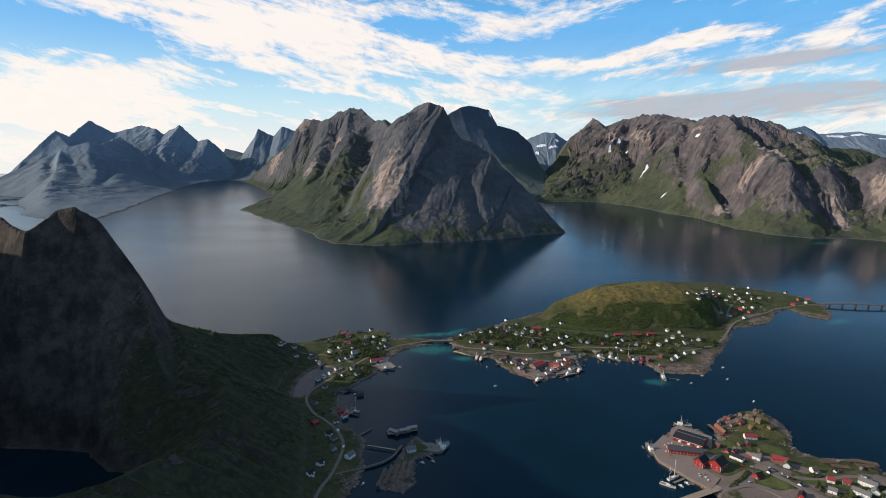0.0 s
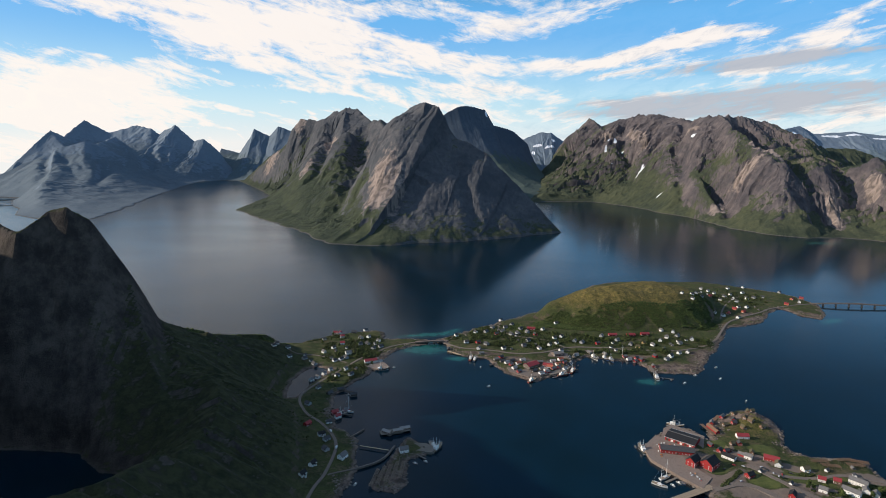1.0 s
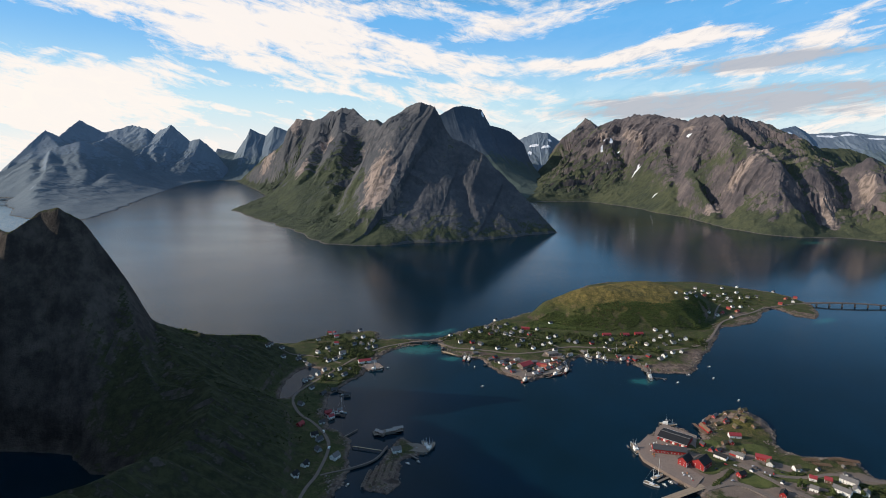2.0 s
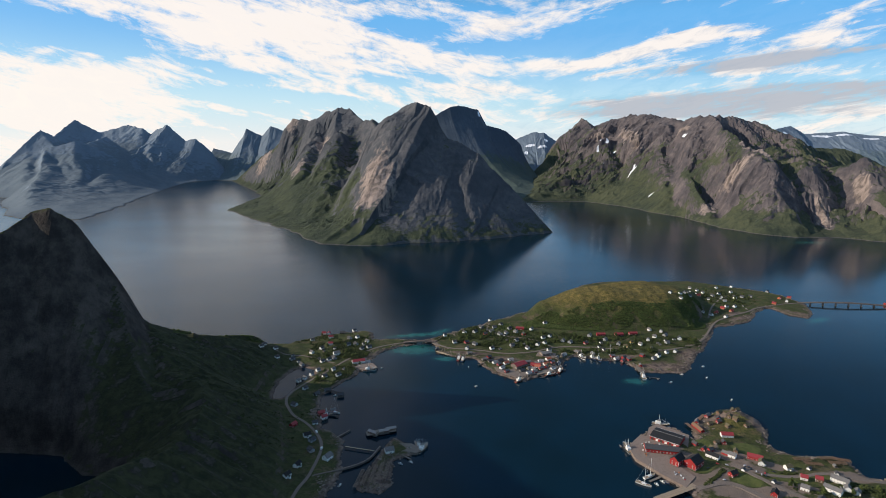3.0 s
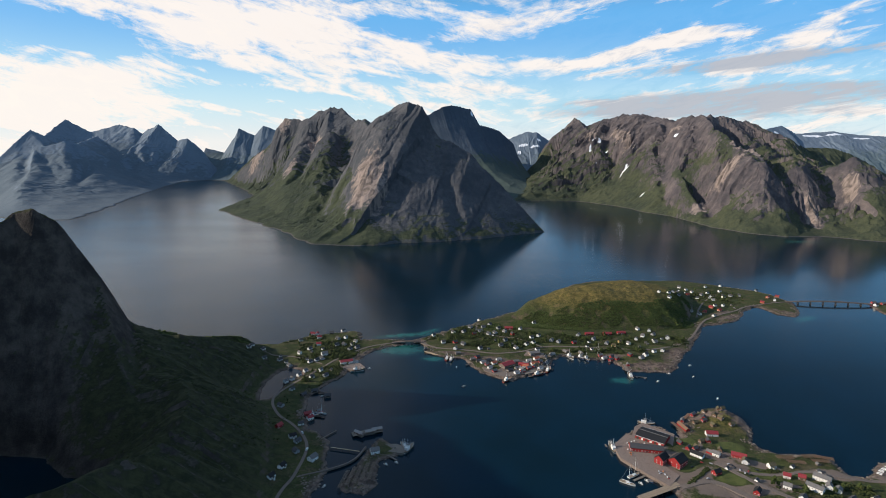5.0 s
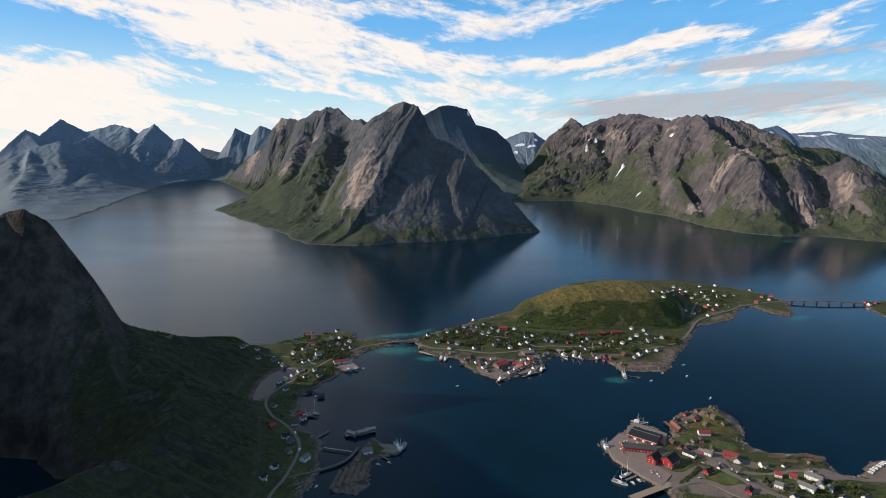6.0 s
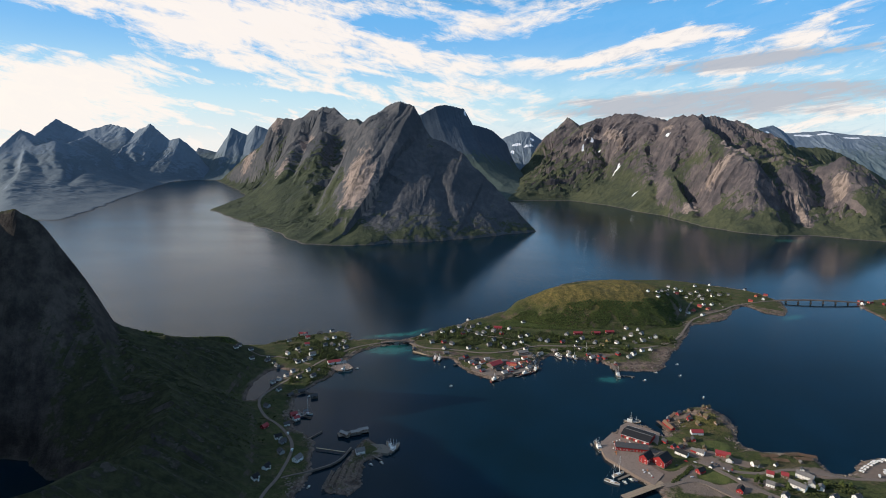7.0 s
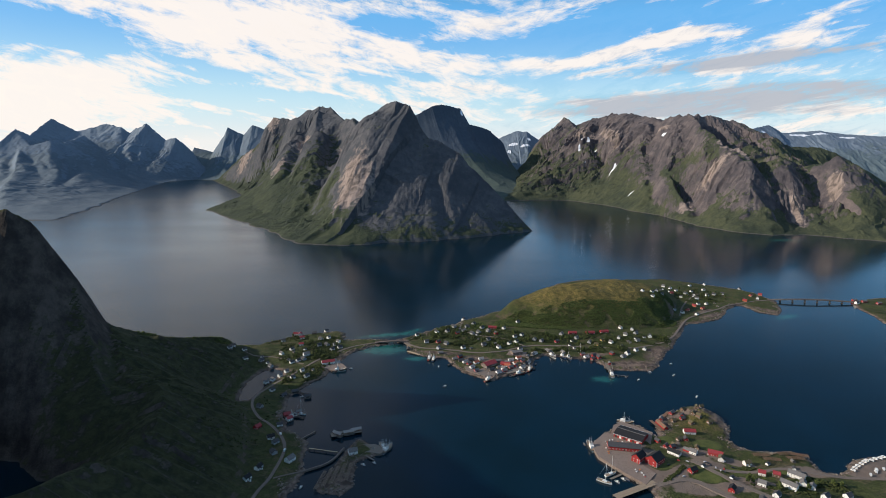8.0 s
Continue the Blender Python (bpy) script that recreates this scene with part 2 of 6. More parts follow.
def ground_material():
    """Village ground: meadow, scrub, bare shore rock."""
    mat, n, shader = material("meadow_and_shore_rock")
    geo = n.add("ShaderNodeNewGeometry")
    place = geo.outputs["Position"]
    sep = n.add("ShaderNodeSeparateXYZ")
    n.feed(sep.inputs[0], geo.outputs["Normal"])
    pos = n.add("ShaderNodeSeparateXYZ")
    n.feed(pos.inputs[0], place)
    broad = n.noise(place, 0.02, 5.0, 0.6)
    fine = n.noise(place, 0.12, 6.0, 0.65)
    tiny = n.noise(place, 0.6, 4.0, 0.65)
    dry = n.add("ShaderNodeAttribute", attribute_name="dry").outputs["Fac"]
    grass = n.mix(n.step(n.math("ADD", n.math("MULTIPLY", broad, 0.5), n.math("MULTIPLY", fine, 0.5)), 0.36, 0.62), (0.030, 0.041, 0.013), (0.076, 0.084, 0.027))
    earth = n.step(n.noise(place, 0.07, 6.0, 0.7), 0.50, 0.60, 0.0, 0.8)
    grass = n.mix(earth, grass, n.mix(fine, (0.06, 0.047, 0.026), (0.15, 0.118, 0.07)))
    straw = n.mix(n.step(fine, 0.35, 0.65), (0.125, 0.098, 0.026), (0.20, 0.145, 0.046))
    grass = n.mix(n.math("MULTIPLY", dry, n.step(fine, 0.2, 0.7, 0.7, 1.0)), grass, straw)
    grass = n.mix(n.step(tiny, 0.44, 0.62, 0.0, 0.75), grass, (0.020, 0.030, 0.009))
    rock = n.mix(n.step(fine, 0.36, 0.64), (0.075, 0.055, 0.045), (0.235, 0.172, 0.138))
    rock = n.mix(n.step(tiny, 0.5, 0.72, 0.0, 0.6), rock, (0.05, 0.045, 0.04))
    # fell: part of its shade is put into these darker rock and grass colours
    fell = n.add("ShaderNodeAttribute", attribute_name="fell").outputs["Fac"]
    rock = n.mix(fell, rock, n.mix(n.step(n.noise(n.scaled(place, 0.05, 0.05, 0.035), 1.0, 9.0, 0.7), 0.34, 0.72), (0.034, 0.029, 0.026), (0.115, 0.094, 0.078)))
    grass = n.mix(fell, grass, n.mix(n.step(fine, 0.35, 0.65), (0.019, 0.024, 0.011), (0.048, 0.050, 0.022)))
    lawn = n.add("ShaderNodeAttribute", attribute_name="lawn").outputs["Fac"]
    paved = n.add("ShaderNodeAttribute", attribute_name="paved").outputs["Fac"]
    gravel = n.mix(fine, (0.104, 0.080, 0.066), (0.225, 0.176, 0.144))
    bare = n.add("ShaderNodeAttribute", attribute_name="bare").outputs["Fac"]
    level = n.math("ADD", sep.outputs[2], n.math("MULTIPLY", n.math("SUBTRACT", fine, 0.5), 0.9))
    cover = n.step(n.math("SUBTRACT", level, n.math("MULTIPLY", bare, 0.5)), 0.55, 0.72)
    colour = n.mix(cover, rock, grass)
    colour = n.mix(n.step(n.math("ADD", paved, n.math("MULTIPLY", n.math("SUBTRACT", fine, 0.5), 0.7)), 0.42, 0.58), colour, gravel)
    colour = n.mix(n.step(lawn, 0.42, 0.55), colour, n.mix(n.step(fine, 0.35, 0.65), (0.060, 0.074, 0.022), (0.092, 0.104, 0.032)))
    edge = n.math("ADD", pos.outputs[2], n.math("MULTIPLY", fine, 2.4))
    colour = n.mix(n.step(edge, 2.2, 3.4, 1.0, 0.0), colour, rock)
    colour = n.mix(n.step(edge, 0.9, 1.9, 1.0, 0.0), colour, (0.030, 0.025, 0.017))
    relief = n.math("ADD", n.math("MULTIPLY", fine, 0.6), n.math("MULTIPLY", tiny, 0.4))
    finish(n, shader, colour, 0.92, relief, 0.9, 2.5)
    shader.inputs["Specular IOR Level"].default_value = 0.2
    return mat


MAT["ground"] = ground_material()


def water_material():
    mat, n, shader = material("sea_water")
    place = n.add("ShaderNodeNewGeometry").outputs["Position"]
    shoal = n.add("ShaderNodeAttribute", attribute_name="shoal").outputs["Fac"]
    patch = n.noise(place, 0.012, 4.0, 0.6)
    fine = n.noise(place, 0.06, 4.0, 0.6)
    depth = n.math("ADD", shoal, n.math("MULTIPLY", n.math("SUBTRACT", n.math("ADD", n.math("MULTIPLY", patch, 0.4), n.math("MULTIPLY", fine, 0.6)), 0.5), n.math("MULTIPLY", shoal, 2.2)))
    colour = n.mix(n.step(patch, 0.3, 0.7), (0.0013, 0.0100, 0.0155), (0.0018, 0.0150, 0.0280))
    colour = n.mix(n.step(depth, 0.2, 1.1), colour, (0.020, 0.110, 0.100))
    ripple = n.noise(n.scaled(place, 0.10, 0.15, 0.10, rot=(0, 0, 0.5)), 1.0, 3.0, 0.55)
    swell = n.noise(place, 0.02, 3.0, 0.5)
    calm = n.noise(n.scaled(place, 0.0016, 0.004, 0.002, rot=(0, 0, 0.3)), 1.0, 4.0, 0.6)
    wind = n.add("ShaderNodeAttribute", attribute_name="wind").outputs["Fac"]
    rough = n.math("ADD", n.step(calm, 0.25, 0.75, 0.13, 0.18), n.math("MULTIPLY", wind, 0.07))
    finish(n, shader, colour, rough, n.math("ADD", n.math("MULTIPLY", ripple, 0.8), n.math("MULTIPLY", swell, 0.5)), 0.035, 1.0)
    shader.inputs["IOR"].default_value = 1.333
    return mat


MAT["water"] = water_material()

# ---- land forms ----
def lattice_noise(x, y, seed=0):
    """Smooth gradient noise, about -0.7 to 0.7."""
    xi, yi = np.floor(x).astype(np.int64), np.floor(y).astype(np.int64)
    xf, yf = x - xi, y - yi
    total = np.zeros_like(x, dtype=float)
    for dx in (0, 1):
        for dy in (0, 1):
            h = ((xi + dx) * 374761393 + (yi + dy) * 668265263 + seed * 974634777) & 0x7FFFFFFF
            h = ((h ^ (h >> 13)) * 1274126177) & 0x7FFFFFFF
            a = ((h ^ (h >> 16)) & 0xFFFF) * (2 * np.pi / 65536)
            u, v = xf - dx, yf - dy
            fade = (1 - np.abs(u)) ** 2 * (1 + 2 * np.abs(u)) * (1 - np.abs(v)) ** 2 * (1 + 2 * np.abs(v))
            total += fade * (np.cos(a) * u + np.sin(a) * v)
    return total * 1.4


def fbm(x, y, octaves=5, seed=0, gain=0.5):
    total, amp = np.zeros_like(x, dtype=float), 1.0
    for k in range(octaves):
        total += amp * lattice_noise(x * 2.03 ** k + 17.3 * k, y * 2.03 ** k - 9.1 * k, seed + k)
        amp *= gain
    return total


def ridged(x, y, octaves=5, seed=0, gain=0.55):
    """Sharp crests, 0 in the hollows to about 1 on the crests."""
    total, amp, norm = np.zeros_like(x, dtype=float), 1.0, 0.0
    for k in range(octaves):
        total += amp * (1 - np.minimum(1, 2.2 * np.abs(lattice_noise(x * 2.07 ** k + 31.7 * k, y * 2.07 ** k + 11.9 * k, seed + k))))
        norm += amp
        amp *= gain
    return total / norm


def inside(x, y, poly):
    """Signed distance to a closed outline, positive inside."""
    best, odd = np.full(x.shape, 1e18), np.zeros(x.shape, bool)
    for (ax, ay), (bx, by) in zip(poly, poly[1:] + poly[:1]):
        dx, dy = bx - ax, by - ay
        k = np.clip(((x - ax) * dx + (y - ay) * dy) / (dx * dx + dy * dy), 0, 1)
        best = np.minimum(best, (x - ax - k * dx) ** 2 + (y - ay - k * dy) ** 2)
        if ay != by:
            odd ^= ((ay > y) != (by > y)) & (x < ax + (y - ay) * dx / dy)
    return np.where(odd, 1, -1) * np.sqrt(best)


def along(x, y, line):
    """Distance to an open line, the line's own height at the nearest point, and the way along it."""
    best, height, run, gone = np.full(x.shape, 1e18), np.zeros(x.shape), np.zeros(x.shape), 0.0
    for a, b in zip(line, line[1:]):
        dx, dy = b[0] - a[0], b[1] - a[1]
        k = np.clip(((x - a[0]) * dx + (y - a[1]) * dy) / (dx * dx + dy * dy), 0, 1)
        d = (x - a[0] - k * dx) ** 2 + (y - a[1] - k * dy) ** 2
        near = d < best
        best = np.where(near, d, best)
        if len(a) > 2:
            height = np.where(near, a[2] + k * (b[2] - a[2]), height)
        run = np.where(near, gone + k * math.hypot(dx, dy), run)
        gone += math.hypot(dx, dy)
    return np.sqrt(best), height, run


def rise(x, y, sd, ridges, power, seed, rib=60.0, rough=1.0, gullies=(), crag_high=18.0, calm=0.0, flute=0.0, cliff=0.0, east_soft=0.0):
    """Height of a mountain between its foot (sd = 0) and its ridge lines, cut by gullies that run down from the ridges."""
    z = np.zeros(x.shape)
    wx, wy = x + 22 * fbm(x / 140, y / 140, 4, seed + 50), y + 22 * fbm(x / 140, y / 140, 4, seed + 60)
    foot = np.maximum(sd, 0)
    for k, line in enumerate(ridges):
        d, top, run = along(x, y, line)
        top = top * (1 + 0.02 * rough * fbm(run / 55, 0 * run + 1.3 * k, 4, seed + 3, 0.6))
        s = foot / (foot + d + 1e-6)
        wall = np.clip((s - 0.24) / 0.56, 0, 1)
        steep = cliff * (1 - east_soft * np.clip((x + 260) / 160, 0, 1))
        face = top * ((1 - steep) * s ** power + steep * (0.26 * s + 0.74 * wall * wall * (3 - 2 * wall)))
        flank = np.minimum(1, 4 * s * (1 - s)) * np.clip(d / 60, 0, 1)
        ribs = ridged(run / rib + 0.6 * fbm(wx / 120, wy / 120, 2, seed + 5), d / (rib * 6) + 3.7 * k, 2, seed + 7 + k) - 0.5
        if flute:
            cut = ridged(run / 62 + 0.35 * fbm(wx / 60, wy / 60, 3, seed + 6), d / 520 + 1.9 * k, 3, seed + 13 + k)
            face = face - flank * np.maximum(cut - 0.52, 0) * top * flute * (1 - 0.85 * calm)
        z = np.maximum(z, face + flank * ribs * top * 0.115 * np.clip(top / 280, 0, 1) * rough * (1 - 0.85 * calm))
    for line in gullies:
        d, depth, _ = along(wx, wy, line)
        z = z - np.minimum(depth * np.exp(-(d / (0.55 * depth + 15)) ** 2), z * 0.6)
    crag = ridged(wx / 260, wy / 260, 7, seed + 20, 0.52) - 0.5
    z = z + crag * np.minimum(z * 0.12 * crag_high / 18, crag_high) * rough * (1 - 0.72 * calm) + 3.5 * rough * (ridged(x / 34, y / 34, 4, seed + 30, 0.6) - 0.5) * np.clip(z / 60, 0, 1)
    return z


def sheet(name, xs, ys, z, mat, keep=-6.0, layers=None, smooth=False):
    """A height field as one mesh; cells wholly below keep are left out."""
    ny, nx = z.shape
    gx, gy = np.meshgrid(xs, ys)
    co = np.stack([gx, gy, z], -1).reshape(-1, 3)
    ids = np.arange(ny * nx).reshape(ny, nx)
    quads = np.stack([ids[:-1, :-1], ids[:-1, 1:], ids[1:, 1:], ids[1:, :-1]], -1).reshape(-1, 4)
    quads = quads[co[quads, 2].max(1) > keep]
    used = np.unique(quads)
    back = np.full(ny * nx, -1)
    back[used] = np.arange(len(used))
    mesh = bpy.data.meshes.new(name)
    mesh.vertices.add(len(used))
    mesh.vertices.foreach_set("co", co[used].ravel())
    mesh.loops.add(len(quads) * 4)
    mesh.loops.foreach_set("vertex_index", back[quads].ravel())
    mesh.polygons.add(len(quads))
    mesh.polygons.foreach_set("loop_start", np.arange(0, len(quads) * 4, 4))
    mesh.polygons.foreach_set("use_smooth", np.full(len(quads), smooth))
    for key, values in (layers or {}).items():
        mesh.attributes.new(key, "FLOAT", "POINT").data.foreach_set("value", values.reshape(-1)[used].astype(np.float32))
    mesh.update()
    mesh.validate()
    mesh.materials.append(mat)
    return new(name, mesh)


def blobs(x, y, spots):
    """1 inside each patch (x, y, half length, half width, turn), falling off outside."""
    total = np.zeros(x.shape)
    for cx, cy, a, b, turn in spots:
        c, s = math.cos(radians(turn)), math.sin(radians(turn))
        u, v = ((x - cx) * c + (y - cy) * s) / a, (-(x - cx) * s + (y - cy) * c) / b
        total = np.maximum(total, np.exp(-0.7 * (u * u + v * v)))
    return total


def mountain(name, foot, ridges, step, mat, label, power=1.25, seed=1, rib=60.0, rough=1.0, snow=(), pale=(), gullies=(), rocky=(), power_east=None, crag_high=18.0, smooth_faces=(), worn_south_of=None, flute=0.0, cliff=0.0, east_soft=0.0):
    fx, fy = [p[0] for p in foot], [p[1] for p in foot]
    xs, ys = np.arange(min(fx) - 40, max(fx) + 40, step), np.arange(min(fy) - 40, min(max(fy) + 40, 5250), step)
    x, y = np.meshgrid(xs, ys)
    sd = inside(x, y, foot) + 14 * fbm(x / 90, y / 90, 4, seed + 90)
    if power_east is not None:
        power = power + (power_east - power) * np.clip((x + 330) / 160, 0, 1)
    z = rise(x, y, sd, ridges, power, seed, rib, rough, gullies, crag_high, blobs(x, y, smooth_faces), flute, cliff, east_soft)
    if worn_south_of is not None:
        # older, rounded spurs in front of the sharp crest
        worn = z.copy()
        for _ in range(9):
            pad = np.pad(worn, 1, mode="edge")
            worn = (pad[1:-1, 1:-1] + pad[:-2, 1:-1] + pad[2:, 1:-1] + pad[1:-1, :-2] + pad[1:-1, 2:]) / 5
        grain = 20 * (ridged(x / 190, y / 190, 6, seed + 71, 0.6) - 0.5) * np.clip(z / 60, 0, 1)
        z = z + (worn * 1.01 + grain - z) * np.clip((worn_south_of - y) / 300, 0, 1)
    z = np.where(sd > 0, z + np.minimum(sd * 0.35, 2.5), np.maximum(sd * 0.4, -9))
    ob = sheet(name, xs, ys, z, mat, -8.0, {"snow": blobs(x, y, snow), "pale": blobs(x, y, pale), "rocky": blobs(x, y, rocky)})
    return tagged(ob, label, "mountain")


# the great mountain across the water
mountain("mountain", [(-1586, 4484), (-1133, 3601), (-951, 3188), (-932, 2816), (-912, 2521), (-707, 2228), (-510, 1984), (-332, 1684), (-244, 1670), (-143, 1677), (-42, 1725), (100, 1766), (274, 1857), (429, 1967), (390, 2110), (310, 2250), (215, 2390), (110, 2600), (20, 3000), (-150, 3500), (-300, 4000), (-700, 4700), (-1400, 4700)],
         [[(-1450, 4400, 60), (-1250, 4050, 160), (-1039, 3750, 266), (-902, 3640, 345), (-871, 3600, 442), (-781, 3560, 444), (-686, 3500, 436), (-638, 3340, 456), (-601, 3300, 476), (-514, 3260, 497), (-458, 3200, 478), (-392, 3050, 436), (-345, 2900, 396), (-316, 2800, 420), (-291, 2740, 423), (-263, 2650, 401), (-217, 2560, 415), (-139, 2420, 433), (-90, 2260, 454), (-47, 2190, 454), (-6, 2165, 437), (17, 2155, 404), (39, 2145, 344), (54, 2130, 319), (108, 2116, 307), (173, 2090, 264), (255, 2060, 184), (342, 2010, 94), (429, 1966, 0)],
          [(-534, 3287, 495), (-577, 2995, 339), (-600, 2786, 228), (-643, 2519, 72)],
          [(-57, 2176, 453), (-83, 2048, 311), (-124, 1956, 215), (-132, 1875, 106), (-153, 1793, 5)],
          [(-156, 2395, 427), (-225, 2200, 310), (-255, 2060, 190), (-268, 1950, 60)],
          [(-534, 3287, 495), (-500, 2950, 390), (-470, 2600, 240), (-490, 2300, 90), (-510, 2120, 20)]],
         5.0, MAT["rock_center"], "steep dark granite mountain with a pale slab and grassy foot rising from the fjord", 1.35, 3, 110, 1.1, gullies=[[(-350, 2740, 60), (-328, 2520, 150), (-335, 2280, 125), (-370, 2000, 35)], [(-590, 3150, 60), (-540, 2800, 60), (-560, 2500, 30)], [(-800, 3500, 40), (-780, 3100, 70), (-760, 2700, 30)], [(60, 2040, 14), (90, 1950, 18), (110, 1850, 10)]], pale=[(-185, 1925, 56, 115, 12), (-205, 1880, 50, 60, 0), (-560, 2930, 34, 120, 10), (-300, 2500, 26, 120, 15), (-620, 2650, 26, 80, 0), (-880, 3600, 40, 90, 20), (-1120, 3800, 40, 120, 30)], power_east=0.92, flute=0.08, cliff=0.55, east_soft=0.75, smooth_faces=[(140, 1990, 360, 260, 26), (-10, 2060, 120, 200, 0), (-640, 2420, 260, 330, 20), (-200, 1900, 60, 130, 8)],
         rocky=[(120, 1950, 330, 170, 26), (-90, 1880, 130, 180, 0), (-190, 2350, 160, 220, 20), (-540, 3050, 130, 380, 0)])

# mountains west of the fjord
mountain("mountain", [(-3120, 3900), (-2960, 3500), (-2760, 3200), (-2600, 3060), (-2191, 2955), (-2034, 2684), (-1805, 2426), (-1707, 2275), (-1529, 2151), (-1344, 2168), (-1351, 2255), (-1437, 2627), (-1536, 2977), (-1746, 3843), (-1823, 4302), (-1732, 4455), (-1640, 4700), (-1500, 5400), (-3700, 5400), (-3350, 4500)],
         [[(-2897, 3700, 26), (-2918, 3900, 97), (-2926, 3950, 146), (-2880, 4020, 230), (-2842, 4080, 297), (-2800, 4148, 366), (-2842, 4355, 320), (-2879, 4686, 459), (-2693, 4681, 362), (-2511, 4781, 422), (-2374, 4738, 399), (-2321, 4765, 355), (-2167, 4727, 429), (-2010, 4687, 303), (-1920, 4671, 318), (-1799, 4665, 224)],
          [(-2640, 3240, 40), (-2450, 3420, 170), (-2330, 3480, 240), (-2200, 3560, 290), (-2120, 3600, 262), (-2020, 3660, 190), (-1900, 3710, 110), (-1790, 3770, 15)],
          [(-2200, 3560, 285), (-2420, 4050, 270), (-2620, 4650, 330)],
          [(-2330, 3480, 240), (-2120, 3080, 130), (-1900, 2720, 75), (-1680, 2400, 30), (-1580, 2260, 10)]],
         10.0, MAT["hazed_rock_west"], "row of sharp mountain peaks with scrub on the lower slopes, paled and blued for haze", 1.35, 11, 150, 0.7, crag_high=16.0, worn_south_of=3300, gullies=[[(-2350, 3420, 30), (-2200, 3200, 45), (-2050, 2900, 20)], [(-2120, 3560, 25), (-1980, 3350, 40), (-1850, 3050, 15)], [(-2250, 4500, 30), (-2150, 4200, 40), (-2000, 3900, 15)]])

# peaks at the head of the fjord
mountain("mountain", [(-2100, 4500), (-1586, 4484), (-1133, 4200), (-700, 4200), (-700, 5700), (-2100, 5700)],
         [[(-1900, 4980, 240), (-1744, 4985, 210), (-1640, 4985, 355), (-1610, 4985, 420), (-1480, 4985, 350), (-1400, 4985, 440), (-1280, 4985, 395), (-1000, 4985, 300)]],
         10.0, MAT["hazed_rock_head"], "mountain closing the head of the fjord, haze put into its blue colour", 1.5, 23, 80, 0.5)

# mountain behind, darkened and blued in colour for shade and haze
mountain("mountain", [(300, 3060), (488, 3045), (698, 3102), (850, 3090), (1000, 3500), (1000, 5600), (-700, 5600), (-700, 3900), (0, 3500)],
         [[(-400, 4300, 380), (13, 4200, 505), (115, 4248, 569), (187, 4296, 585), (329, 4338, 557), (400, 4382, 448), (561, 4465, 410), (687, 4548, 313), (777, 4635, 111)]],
         7.0, MAT["hazed_rock_back"], "mountain with a snow patch under its summit, shade and haze put into its dark blue-grey colour", 2.3, 31, 120, 0.4, smooth_faces=[(350, 3900, 800, 900, 0)], snow=[(338, 4322, 13, 13, 20)])

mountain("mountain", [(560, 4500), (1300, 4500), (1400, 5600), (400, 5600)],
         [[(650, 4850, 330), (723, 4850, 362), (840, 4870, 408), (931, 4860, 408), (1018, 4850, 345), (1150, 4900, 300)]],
         8.0, MAT["hazed_rock_far"], "distant mountain with scattered snow patches, haze put into its blue-grey colour", 0.8, 37, 60, 0.4, snow=[(800, 4760, 40, 12, 0), (900, 4740, 50, 10, 10), (760, 4700, 16, 20, 0), (940, 4800, 20, 14, 0)])

